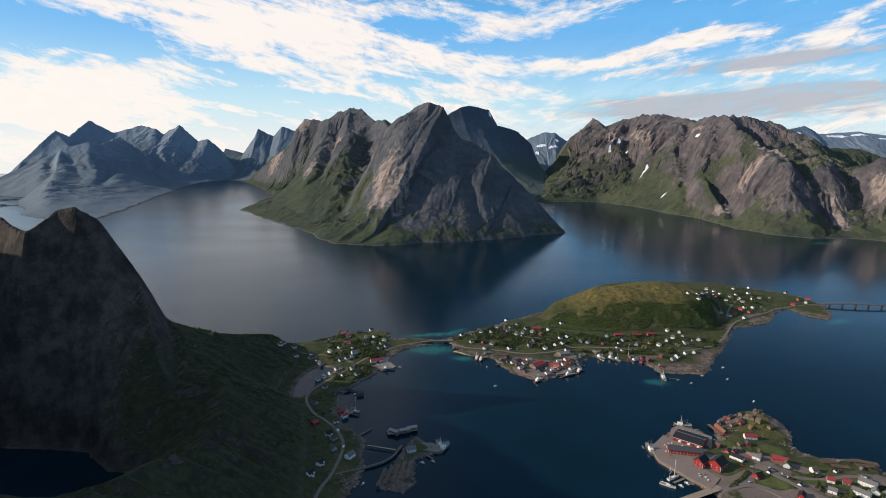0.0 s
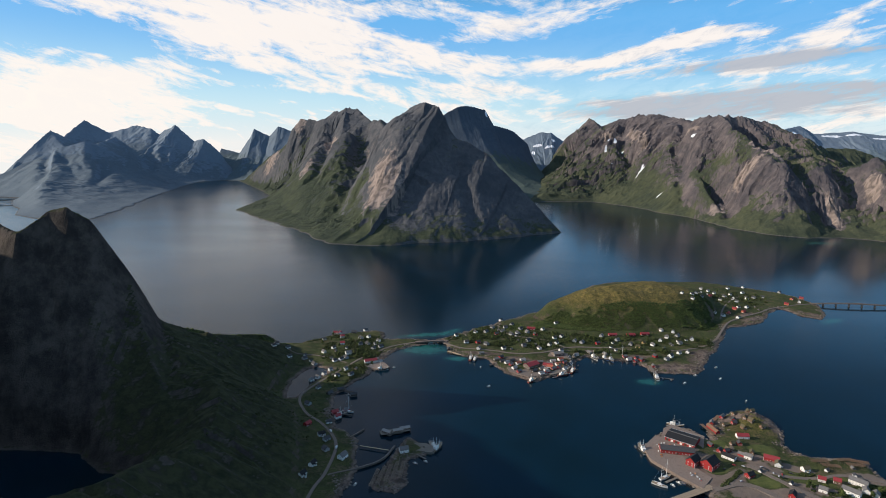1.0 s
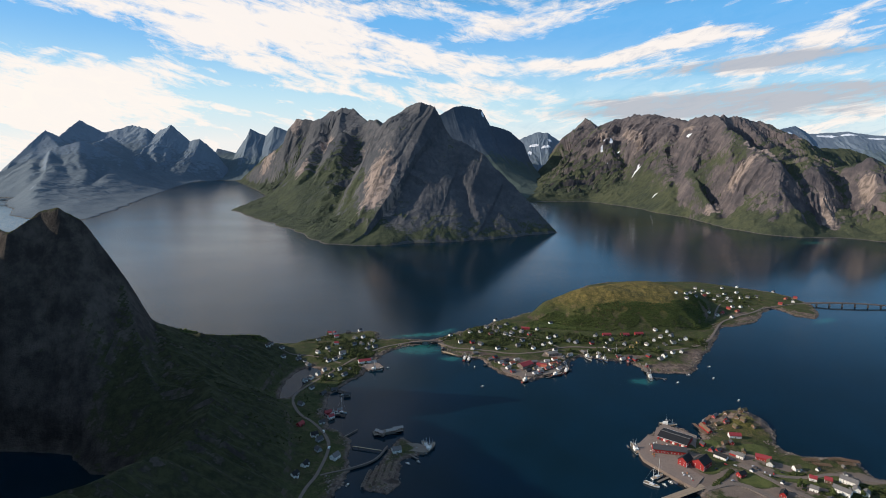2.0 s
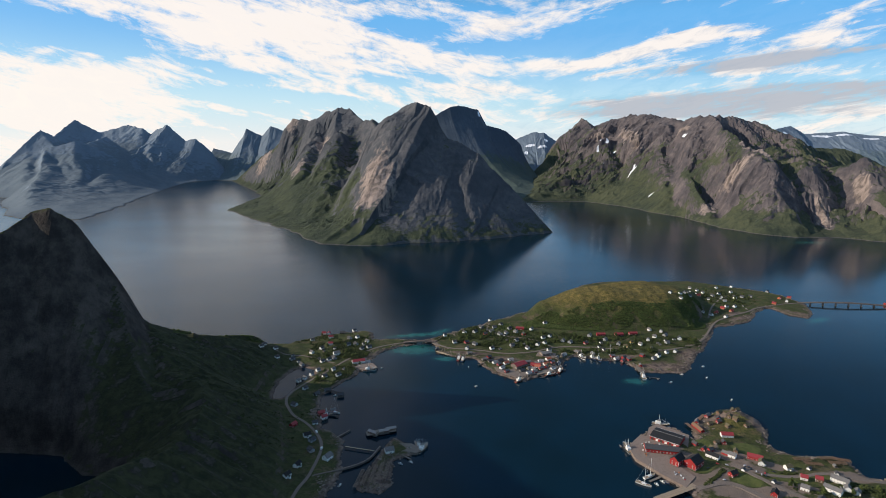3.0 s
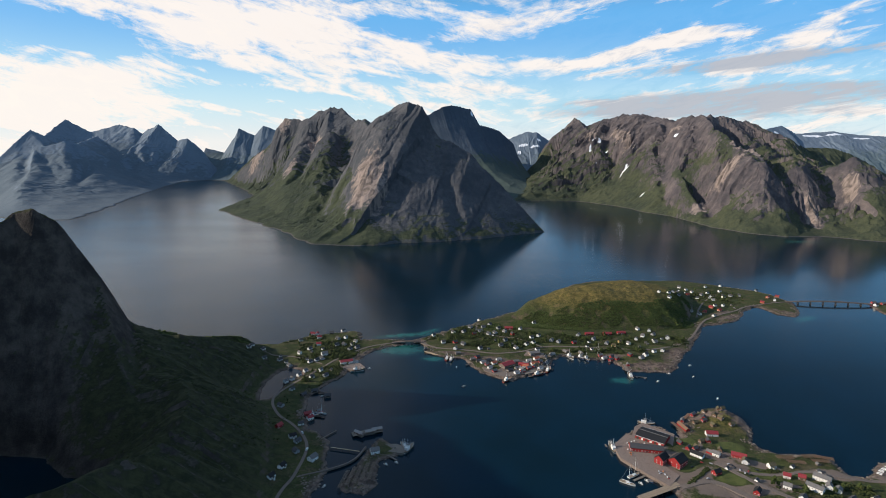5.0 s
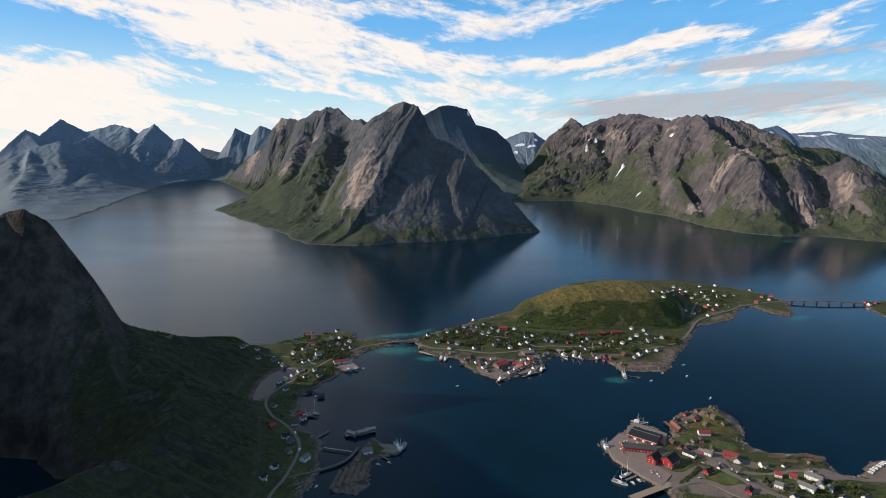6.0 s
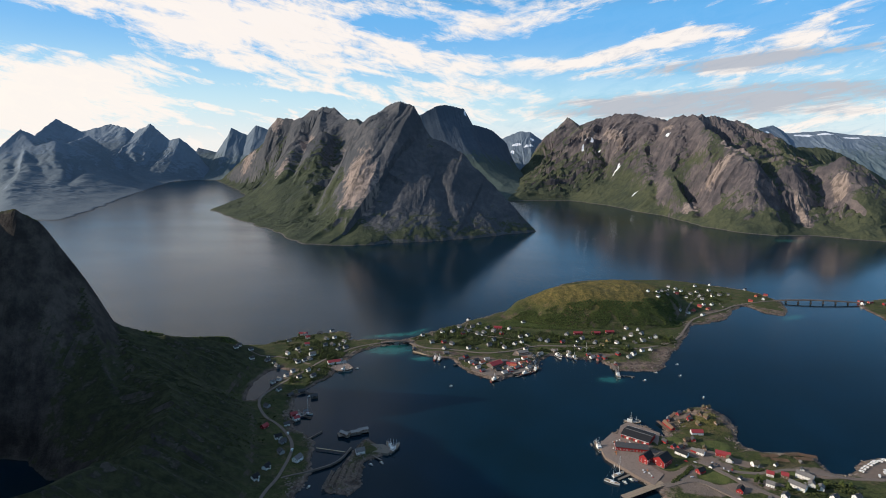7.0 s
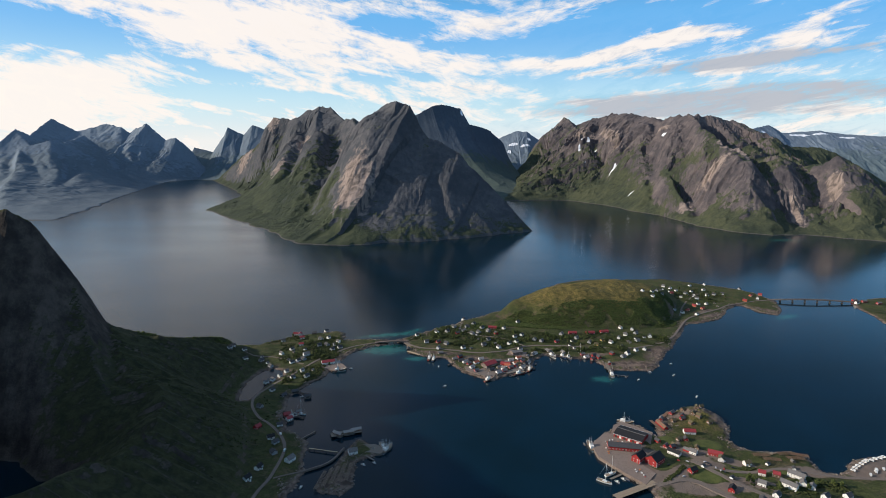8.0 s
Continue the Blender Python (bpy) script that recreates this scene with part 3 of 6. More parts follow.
# the long massif to the right
mountain("mountain", [(488, 3045), (698, 3102), (850, 3090), (986, 2850), (1029, 2592), (1099, 2455), (1102, 2119), (1156, 1986), (1258, 1896), (1388, 1917), (1472, 1855), (1573, 1784), (1850, 1830), (2080, 2120), (2280, 2700), (2500, 3300), (2500, 3700), (1800, 5200), (800, 5200), (560, 3600)],
         [[(888, 4514, 183), (1007, 4591, 361), (1172, 4570, 511), (1222, 4331, 423), (1238, 4118, 477), (1333, 3877, 509), (1343, 3555, 490), (1373, 3328, 457), (1398, 3099, 453), (1423, 2936, 469), (1567, 2961, 449), (1658, 2968, 442), (1789, 3008, 391), (1943, 3031, 341), (2128, 3027, 270), (2330, 2990, 110)],
          [(1423, 2936, 469), (1388, 2716, 398), (1379, 2494, 331), (1386, 2258, 290), (1388, 2139, 204), (1360, 1977, 4)],
          [(1386, 2258, 290), (1511, 2238, 255)],
          [(1511, 2238, 250), (1600, 2340, 222), (1668, 2270, 222), (1682, 2248, 254), (1701, 2240, 263), (1762, 2250, 250), (1843, 2260, 202), (1890, 2260, 161), (1947, 2250, 93)],
          [(1690, 2244, 258), (1645, 2150, 218), (1602, 2060, 132), (1550, 1960, 36)],
          [(1762, 2250, 250), (1735, 2150, 200), (1700, 2050, 118), (1660, 1950, 30)],
          [(1333, 3877, 509), (1246, 3484, 301), (1183, 2865, 107), (1121, 2511, 31)],
          [(1398, 3099, 453), (1228, 2737, 224), (1155, 2440, 113), (1152, 2219, 8)],
          [(1511, 2238, 250), (1499, 2180, 200), (1482, 2100, 145), (1438, 1980, 44)]],
         6.0, MAT["rock_right"], "long brown granite massif with sunlit ribs, green slopes and snow streaks", 1.05, 41, 110, 1.4, flute=0.18, cliff=0.3, gullies=[[(1480, 2860, 60), (1450, 2560, 90), (1435, 2300, 60)], [(1415, 2240, 70), (1400, 2120, 100), (1398, 2030, 90), (1380, 1950, 50)], [(1622, 2260, 70), (1556, 2130, 115), (1506, 2030, 100), (1465, 1950, 60)], [(1260, 3900, 40), (1130, 3600, 60), (1050, 3100, 30)], [(1370, 3250, 40), (1250, 3000, 60), (1130, 2600, 30)], [(1330, 2800, 40), (1240, 2550, 50), (1180, 2250, 30)]],
         snow=[(1047, 3563, 14, 36, 0), (1085, 3451, 22, 9, 20), (1097, 3117, 24, 7, 0), (1294, 2956, 6, 34, 10), (1083, 2788, 16, 6, 0), (1010, 3500, 8, 14, 0), (1060, 3620, 10, 30, 10), (1070, 3520, 10, 8, 0), (1110, 3130, 8, 5, 0), (1080, 3110, 6, 5, 0), (1000, 3330, 6, 4, 0)],
         pale=[(1470, 2090, 20, 70, -15), (1640, 2140, 26, 60, -20), (1110, 3750, 60, 170, 0), (1180, 3450, 30, 200, 0), (1330, 3050, 30, 60, 0), (1290, 2380, 50, 60, 0), (1375, 2420, 20, 120, 0), (1150, 2330, 26, 40, 0)],
         smooth_faces=[(1060, 2950, 120, 300, 10)],
         rocky=[(1480, 2120, 60, 140, -15), (1680, 2140, 120, 130, -20), (1350, 2150, 60, 120, 0), (1270, 2060, 50, 60, 0), (1230, 2330, 70, 80, 0), (1330, 3500, 120, 420, 0), (1420, 2930, 200, 110, 0), (1150, 2600, 40, 60, 0), (1310, 2180, 80, 170, 0), (1180, 2260, 36, 50, 0), (1190, 2780, 60, 60, 0)])

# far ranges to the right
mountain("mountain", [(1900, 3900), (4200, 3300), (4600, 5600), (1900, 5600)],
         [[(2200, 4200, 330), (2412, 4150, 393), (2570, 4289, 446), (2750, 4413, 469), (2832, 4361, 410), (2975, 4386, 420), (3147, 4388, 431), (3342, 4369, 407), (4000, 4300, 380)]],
         12.0, MAT["hazed_rock_far"], "far mountain range with snow along its crest, its blue colour standing for haze", 0.9, 53, 90, 0.35, snow=[(2950, 4330, 90, 16, 0), (3120, 4340, 70, 14, 0), (2620, 4260, 20, 12, 0), (3300, 4300, 80, 12, 0)])
mountain("mountain", [(1900, 3100), (2900, 3000), (3100, 3800), (1900, 3900)],
         [[(2000, 3350, 250), (2141, 3379, 280), (2366, 3470, 308), (2515, 3488, 310), (2585, 3436, 268), (2800, 3400, 150)]],
         10.0, MAT["rock_right"], "rounded green-brown mountain shoulder behind the massif", 0.8, 59, 90, 0.7)

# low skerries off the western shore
mountain("skerry", [(-2330, 2760), (-2210, 2800), (-2130, 2850), (-2250, 2870), (-2400, 2820)], [[(-2330, 2800, 7), (-2200, 2830, 7)]], 8.0, MAT["hazed_rock_far"], "low skerry lying off the western shore, haze mixed into its grey-blue colour", 0.7, 67, 60, 0.5)
mountain("skerry", [(-2150, 2520), (-2010, 2560), (-1960, 2600), (-2080, 2600), (-2200, 2570)], [[(-2130, 2555, 6), (-2020, 2580, 6)]], 8.0, MAT["hazed_rock_far"], "low skerry lying off the western shore, haze mixed into its grey-blue colour", 0.7, 68, 60, 0.5)

# ---- near ground: the shore below, the village spit and its islands ----
WEST = [(3, 844), (-37, 845), (-81, 843), (-84, 870), (-94, 881), (-130, 874), (-163, 858), (-207, 824), (-241, 818), (-300, 805), (-340, 770), (-380, 730), (-450, 710), (-700, 760), (-1300, 900), (-1300, 0), (-70, 0), (-84, 425), (-76, 463), (-71, 483), (-74, 513), (-78, 535), (-93, 552), (-108, 564), (-107, 583), (-118, 603), (-124, 640), (-111, 656), (-102, 682), (-90, 700), (-80, 750), (-74, 767), (-60, 790), (-36, 815), (-10, 823), (16, 824)]
LAKE = [(-520, 520), (-438, 515), (-379, 511), (-343, 507), (-309, 478), (-271, 466), (-270, 444), (-290, 400), (-460, 390), (-540, 440)]
LAGOON = [(-163, 731), (-145, 718), (-152, 693), (-161, 655), (-168, 639), (-177, 638), (-184, 680), (-179, 716)]
QUAY_WEST = [(-47, 484), (-45, 492), (-34, 530), (-26, 542), (-6, 525), (0, 515), (-24, 499), (-22, 458), (-32, 448), (-49, 449), (-58, 461)]
SPIT = [(16, 834), (15, 786), (39, 771), (71, 765), (84, 735), (93, 712), (121, 694), (131, 689), (152, 702), (173, 714), (190, 728), (199, 759), (220, 777), (249, 761), (280, 762), (289, 741), (296, 718), (349, 717), (370, 734), (393, 776), (425, 811), (459, 863), (497, 921), (530, 928), (579, 955), (616, 1008), (645, 1034), (657, 1028), (663, 985), (691, 970), (716, 1001), (744, 1062), (740, 1089), (736, 1119), (722, 1154), (703, 1168), (597, 1246), (402, 1237), (344, 1208), (257, 1097), (190, 1004), (148, 968), (84, 914), (25, 863), (3, 844)]
HARBOUR = [(212, 524), (223, 535), (236, 547), (246, 559), (258, 569), (270, 558), (278, 548), (287, 546), (295, 564), (313, 586), (333, 599), (361, 611), (369, 599), (380, 582), (373, 557), (357, 533), (360, 522), (377, 511), (399, 508), (411, 510), (420, 498), (421, 475), (430, 472), (447, 479), (463, 494), (483, 496), (502, 500), (640, 520), (700, 420), (700, 200), (260, 200), (250, 420), (242, 438), (239, 454), (228, 474), (212, 501)]
ISLET = [(885, 1039), (873, 1008), (866, 965), (849, 926), (868, 901), (978, 965), (1072, 1081), (984, 1089), (922, 1071)]
HILL_FOOT = [(200, 1010), (165, 950), (230, 900), (300, 885), (400, 880), (450, 895), (485, 950), (530, 1030), (560, 1120), (480, 1190), (380, 1200), (300, 1130)]
HILL_TOP = [(215, 972, 29), (228, 974, 34), (267, 976, 46), (307, 978, 50), (374, 992, 46), (429, 1002, 45), (455, 1000, 40)]
FELL = [[(-1250, 800, 250), (-980, 720, 255), (-760, 640, 248), (-600, 600, 235), (-472, 596, 218), (-432, 576, 206), (-417, 605, 224), (-395, 606, 228), (-377, 613, 211), (-348, 625, 155), (-326, 642, 89), (-313, 692, 60), (-297, 743, 35), (-230, 800, 18)],
        [(-326, 642, 89), (-275, 600, 46), (-225, 540, 27), (-205, 470, 20), (-195, 380, 17), (-195, 200, 20)],
        # unseen ridge to the left, added to keep the near slope in shade
        [(-760, 620, 250), (-740, 540, 325), (-720, 430, 365), (-700, 300, 380), (-690, 180, 390), (-690, 60, 390)]]

FELL_FOOT = [(-1300, 900), (-460, 700), (-385, 715), (-340, 760), (-300, 795), (-200, 800), (-185, 720), (-190, 640), (-150, 600), (-125, 520), (-105, 420), (-100, 0), (-1300, 0)]
CHANNEL = [(-14, 862), (-2, 862), (2, 806), (-11, 806)]


def ground_height(x, y):
    wob = 5 * fbm(x / 38, y / 38, 4, 71) + 2.8 * fbm(x / 10, y / 10, 3, 72)
    west = np.minimum(inside(x, y, WEST), np.minimum(-inside(x, y, LAKE), np.minimum(-inside(x, y, LAGOON), -inside(x, y, CHANNEL))))
    west_rough = west + wob
    flat = np.maximum(np.maximum(inside(x, y, QUAY_WEST), inside(x, y, SPIT)), np.maximum(inside(x, y, HARBOUR), inside(x, y, ISLET))) + 0.8 * wob
    sd = np.maximum(west_rough, flat)
    z = np.where(sd > 0, 2.6 * (1 - np.exp(-np.maximum(sd, 0) / 5)) + 0.02 * np.minimum(sd, 120), np.maximum(sd * 0.35, -5))
    z = z + np.clip(sd / 10, 0, 1) * (1.0 * fbm(x / 30, y / 30, 4, 73))
    # the fell over the lake
    fell = np.maximum(inside(x, y, FELL_FOOT), 0)
    foot = np.maximum(np.minimum(fell, -inside(x, y, LAKE) + 3), 0)
    z = z + rise(x, y, foot, FELL, 0.95, 81, 26, 0.55) * np.clip(foot / 12, 0, 1)
    z = z + 7 * np.exp(-((x - 354) / 20) ** 2 - ((y - 582) / 20) ** 2) * np.clip(sd / 4, 0, 1)
    z = z + 2.6 * (ridged(x / 19, y / 19, 3, 79) - 0.5) * np.exp(-((x - 358) / 26) ** 2 - ((y - 580) / 30) ** 2) * np.clip(sd / 4, 0, 1)
    # the round hill on the spit
    s_in = np.maximum(inside(x, y, HILL_FOOT), 0)
    d, top, _ = along(x, y, HILL_TOP)
    s = s_in / (s_in + np.maximum(d - 6, 0) + 1e-6)
    z = z + (top - 4) * np.sin(s * np.pi / 2) ** 0.9 * (1 + 0.06 * fbm(x / 60, y / 60, 4, 77)) + 1.5 * s * fbm(x / 14, y / 14, 3, 78)
    return z


GX, GY = np.arange(-960, 1110, 3.0), np.arange(60, 1262, 3.0)
gx, gy = np.meshgrid(GX, GY)
GZ = ground_height(gx, gy)
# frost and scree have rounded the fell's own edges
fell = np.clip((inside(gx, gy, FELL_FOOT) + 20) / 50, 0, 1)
pad = np.pad(GZ, 1, mode="edge")
soft = (2 * GZ + pad[:-2, 1:-1] + pad[2:, 1:-1] + pad[1:-1, :-2] + pad[1:-1, 2:]) / 6
GZ = GZ + (soft - GZ) * fell * np.clip((GZ - 60) / 60, 0, 1)
GZ = GZ + 2.2 * (ridged(gx / 26, gy / 26, 4, 83, 0.6) - 0.5) * fell * np.clip((GZ - 40) / 60, 0, 1)


def ground_at(x, y):
    """Height of the ground mesh under a place."""
    fx, fy = (x - GX[0]) / 3.0, (y - GY[0]) / 3.0
    i, j = int(np.clip(fx, 0, len(GX) - 2)), int(np.clip(fy, 0, len(GY) - 2))
    u, v = fx - i, fy - j
    return float((GZ[j, i] * (1 - u) + GZ[j, i + 1] * u) * (1 - v) + (GZ[j + 1, i] * (1 - u) + GZ[j + 1, i + 1] * u) * v)


dry = np.clip(inside(gx, gy, HILL_FOOT) / 60, 0, 1) * np.clip((GZ - 16) / 18, 0, 1)
dry = np.maximum(dry, 0.5 * blobs(gx, gy, [(340, 570, 26, 22, 0)]))
bare = blobs(gx, gy, [(60, 782, 50, 8, -10), (120, 755, 40, 12, -20), (240, 793, 60, 7, 0), (290, 772, 30, 10, 0), (160, 742, 34, 14, 0), (-85, 700, 10, 60, 10), (-105, 600, 12, 50, 0), (560, 960, 50, 10, 30), (560, 985, 40, 8, 30), (366, 588, 22, 20, -20), (375, 560, 16, 34, 0), (330, 582, 26, 8, 10), (305, 566, 8, 20, 0), (-35, 465, 16, 30, 0), (170, 735, 30, 20, 0), (335, 735, 60, 18, 5), (385, 775, 18, 50, -35), (372, 565, 14, 30, 10), (395, 512, 50, 9, -5), (690, 990, 12, 40, 40), (120, 700, 40, 14, -20), (-40, 870, 50, 14, 0), (30, 870, 40, 10, 40)])
lawns = blobs(gx, gy, [(300, 463, 13, 9, -25), (336, 470, 12, 7, -15), (371, 470, 12, 5, -10), (268, 482, 10, 5, 10), (291, 532, 8, 8, 0), (330, 520, 14, 10, 0)])
paved = blobs(gx, gy, [(252, 478, 24, 36, -20), (240, 530, 26, 26, 0), (285, 470, 26, 16, -20), (300, 448, 40, 12, 0), (318, 480, 26, 9, -25), (470, 475, 34, 14, 20), (340, 455, 26, 8, -30), (300, 506, 26, 7, -40), (318, 508, 16, 7, -30), (340, 486, 24, 7, -30), (296, 530, 10, 14, 0), (400, 470, 24, 9, -10)]) - 1.2 * lawns
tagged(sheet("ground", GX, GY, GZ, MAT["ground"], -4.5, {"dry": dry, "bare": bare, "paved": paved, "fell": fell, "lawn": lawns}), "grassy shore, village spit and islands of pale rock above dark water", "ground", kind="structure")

# ---- water ----
SHOALS = [(-18, 800, 34, 20, 0), (-12, 815, 16, 14, 0), (30, 765, 16, 10, 0), (-10, 866, 50, 10, 10), (278, 690, 16, 10, 0), (700, 960, 30, 10, 30), (20, 880, 30, 7, 42), (1240, 1800, 60, 20, 0)]

WIND = [(-1500, 3000, 1500, 900, 65), (-520, 1250, 420, 380, 0), (-900, 1900, 700, 500, 60)]


def build_water():
    xs = np.concatenate([np.linspace(-16000, -860, 40), np.arange(-800, 1300, 8.0), np.linspace(1360, 16000, 40)])
    ys = np.concatenate([np.linspace(-9000, 100, 20), np.arange(150, 1500, 8.0), np.arange(1550, 2300, 50.0), np.linspace(2400, 20000, 30)])
    x, y = np.meshgrid(xs, ys)
    ob = sheet("water", xs, ys, np.zeros(x.shape), MAT["water"], -6, {"shoal": blobs(x, y, SHOALS), "wind": blobs(x, y, WIND)})
    return tagged(ob, "deep blue calm fjord water with turquoise shoals", "water", kind="structure")


build_water()

# ---- plain paints and building materials ----
def paint(name, colour, rough=0.7, wear=0.25, scale=0.8, metal=0.0):
    mat, n, shader = material(name)
    place = n.add("ShaderNodeTexCoord").outputs["Object"]
    shade = n.add("ShaderNodeObjectInfo").outputs["Random"]
    grain = n.noise(place, scale, 5.0, 0.65)
    worn = n.mix(n.step(grain, 0.42, 0.72, 0.0, 1.0), colour, tuple(c * (1 - wear) * 0.9 for c in colour))
    worn = n.mix(n.math("MULTIPLY", shade, wear * 0.8), worn, tuple(c * 0.72 for c in colour))
    finish(n, shader, worn, rough, grain, 0.2, 0.05)
    shader.inputs["Metallic"].default_value = metal
    return mat


for key, colour, rough, wear in (
        ("white_paint", (0.84, 0.82, 0.78), 0.6, 0.10), ("red_paint", (0.34, 0.020, 0.020), 0.7, 0.25), ("brown_wood", (0.20, 0.115, 0.070), 0.85, 0.35),
        ("grey_paint", (0.34, 0.34, 0.34), 0.7, 0.2), ("yellow_paint", (0.62, 0.40, 0.14), 0.7, 0.2), ("orange_paint", (0.46, 0.13, 0.065), 0.7, 0.25),
        ("slate_roof", (0.062, 0.062, 0.066), 0.8, 0.35), ("black_roof", (0.014, 0.014, 0.016), 0.85, 0.3), ("red_roof", (0.29, 0.032, 0.036), 0.6, 0.25),
        ("grey_roof", (0.165, 0.155, 0.148), 0.8, 0.3), ("turf_roof", (0.12, 0.10, 0.055), 0.95, 0.4), ("glass", (0.03, 0.04, 0.05), 0.12, 0.1),
        ("stone_base", (0.185, 0.148, 0.122), 0.9, 0.3), ("concrete", (0.225, 0.172, 0.140), 0.9, 0.3), ("asphalt", (0.085, 0.083, 0.082), 0.9, 0.3),
        ("gravel", (0.165, 0.132, 0.110), 0.95, 0.3), ("weathered_wood", (0.21, 0.175, 0.14), 0.9, 0.4), ("new_wood", (0.50, 0.38, 0.24), 0.8, 0.25),
        ("old_pole_wood", (0.30, 0.215, 0.155), 0.9, 0.3), ("faded_roof", (0.34, 0.305, 0.28), 0.85, 0.3), ("dark_wood", (0.065, 0.052, 0.042), 0.9, 0.4), ("hull_white", (0.74, 0.74, 0.72), 0.4, 0.12), ("hull_blue", (0.03, 0.07, 0.16), 0.4, 0.2),
        ("hull_red", (0.36, 0.05, 0.035), 0.45, 0.2), ("deck_wood", (0.30, 0.23, 0.16), 0.8, 0.3), ("steel", (0.55, 0.55, 0.55), 0.4, 0.2),
        ("rubber", (0.02, 0.02, 0.02), 0.8, 0.1), ("car_silver", (0.5, 0.5, 0.52), 0.3, 0.05), ("car_dark", (0.03, 0.035, 0.045), 0.3, 0.05), ("car_red", (0.35, 0.03, 0.03), 0.3, 0.05),
        ("bark", (0.16, 0.14, 0.12), 0.9, 0.4)):
    MAT[key] = paint(key, colour, rough, wear)


def leaf_material(name, dark, light):
    mat, n, shader = material(name)
    geo = n.add("ShaderNodeNewGeometry")
    tone = n.math("ADD", n.math("MULTIPLY", geo.outputs["Random Per Island"], 0.55), n.math("MULTIPLY", n.noise(geo.outputs["Position"], 0.05, 4.0, 0.6), 0.6))
    finish(n, shader, n.mix(n.step(tone, 0.2, 0.9), dark, light), 0.85)
    shader.inputs["Specular IOR Level"].default_value = 0.2
    return mat


MAT["leaves"] = leaf_material("birch_leaves", (0.025, 0.040, 0.011), (0.076, 0.094, 0.026))
MAT["dark_leaves"] = leaf_material("dark_scrub_leaves", (0.018, 0.026, 0.008), (0.050, 0.060, 0.017))


# ---- building blocks ----
def part(name, bm, mat, parent=None, label=""):
    """Links a bmesh as one mesh object under a thing or part."""
    mesh = bpy.data.meshes.new(name)
    bm.normal_update()
    bm.to_mesh(mesh)
    bm.free()
    mesh.materials.append(mat)
    ob = new(name, mesh)
    if parent is not None:
        ob.parent = parent
    if label:
        tagged(ob, label)
    return ob


def box(bm, x0, x1, y0, y1, z0, z1):
    """A block with its lower corner and upper corner given."""
    v = [bm.verts.new((x, y, z)) for z in (z0, z1) for x, y in ((x0, y0), (x1, y0), (x1, y1), (x0, y1))]
    for f in ((3, 2, 1, 0), (4, 5, 6, 7), (0, 1, 5, 4), (1, 2, 6, 5), (2, 3, 7, 6), (3, 0, 4, 7)):
        bm.faces.new([v[i] for i in f])
    return v


def boxes(*blocks):
    bm = bmesh.new()
    for b in blocks:
        box(bm, *b)
    return bm


def rod(bm, a, b, ra, rb=None, sides=6):
    """A tapered round bar between two points."""
    a, b = Vector(a), Vector(b)
    rb = ra if rb is None else rb
    turn = (b - a).to_track_quat("Z", "Y")
    rings = []
    for p, r in ((a, ra), (b, rb)):
        rings.append([bm.verts.new(p + turn @ Vector((r * math.cos(2 * math.pi * k / sides), r * math.sin(2 * math.pi * k / sides), 0))) for k in range(sides)])
    for k in range(sides):
        bm.faces.new((rings[0][k], rings[0][(k + 1) % sides], rings[1][(k + 1) % sides], rings[1][k]))
    bm.faces.new(rings[1])
    bm.faces.new(rings[0][::-1])


def gable_walls(length, width, eaves, ridge, deep=3.0):
    """House body: ridge along x, walls carried down into the slope."""
    bm = bmesh.new()
    l, w = length / 2, width / 2
    lower = [bm.verts.new(p) for p in ((-l, -w, -deep), (l, -w, -deep), (l, w, -deep), (-l, w, -deep))]
    upper = [bm.verts.new(p) for p in ((-l, -w, eaves), (l, -w, eaves), (l, w, eaves), (-l, w, eaves))]
    tops = [bm.verts.new((-l, 0, ridge)), bm.verts.new((l, 0, ridge))]
    bm.faces.new((lower[0], lower[1], upper[1], upper[0]))
    bm.faces.new((lower[2], lower[3], upper[3], upper[2]))
    bm.faces.new((lower[1], lower[2], upper[2], tops[1], upper[1]))
    bm.faces.new((lower[3], lower[0], upper[0], tops[0], upper[3]))
    bm.faces.new((upper[0], upper[1], tops[1], tops[0]))
    bm.faces.new((upper[2], upper[3], tops[0], tops[1]))
    return bm


def gable_roof(length, width, eaves, ridge, over=0.5, thick=0.28):
    """Two roof slabs that meet at the ridge and stand out over the walls."""
    bm = bmesh.new()
    l, w = length / 2 + over, width / 2
    fall = (ridge - eaves) / w
    w2, low = w + over, eaves - fall * over
    for side in (-1, 1):
        pts = [(-l, side * w2, low + 0.06), (l, side * w2, low + 0.06), (l, 0, ridge + 0.06), (-l, 0, ridge + 0.06)]
        a = [bm.verts.new(p) for p in pts]
        b = [bm.verts.new((x, y, z + thick)) for x, y, z in pts]
        for f in ((a[0], a[1], a[2], a[3]), (b[3], b[2], b[1], b[0]), (a[0], b[0], b[1], a[1]), (a[1], b[1], b[2], a[2]), (a[2], b[2], b[3], a[3]), (a[3], b[3], b[0], a[0])):
            bm.faces.new(f)
    bmesh.ops.recalc_face_normals(bm, faces=bm.faces)
    return bm


def wall_window(parent, x, y, z, wide, high, facing):
    """A framed window on a wall; facing is 'x' or 'y' with its sign."""
    sign = -1 if facing[0] == "-" else 1
    f = window_meshes(wide, high)
    frame_ob = new("window", f[0])
    frame_ob.parent = parent
    turn = {"y": 0 if sign < 0 else 180, "x": 90 if sign > 0 else -90}[facing[1]]
    frame_ob.matrix_basis = pose(x, y, z, 0, 0, turn)
    pane = new("pane", f[1])
    pane.parent = frame_ob


WINDOWS = {}


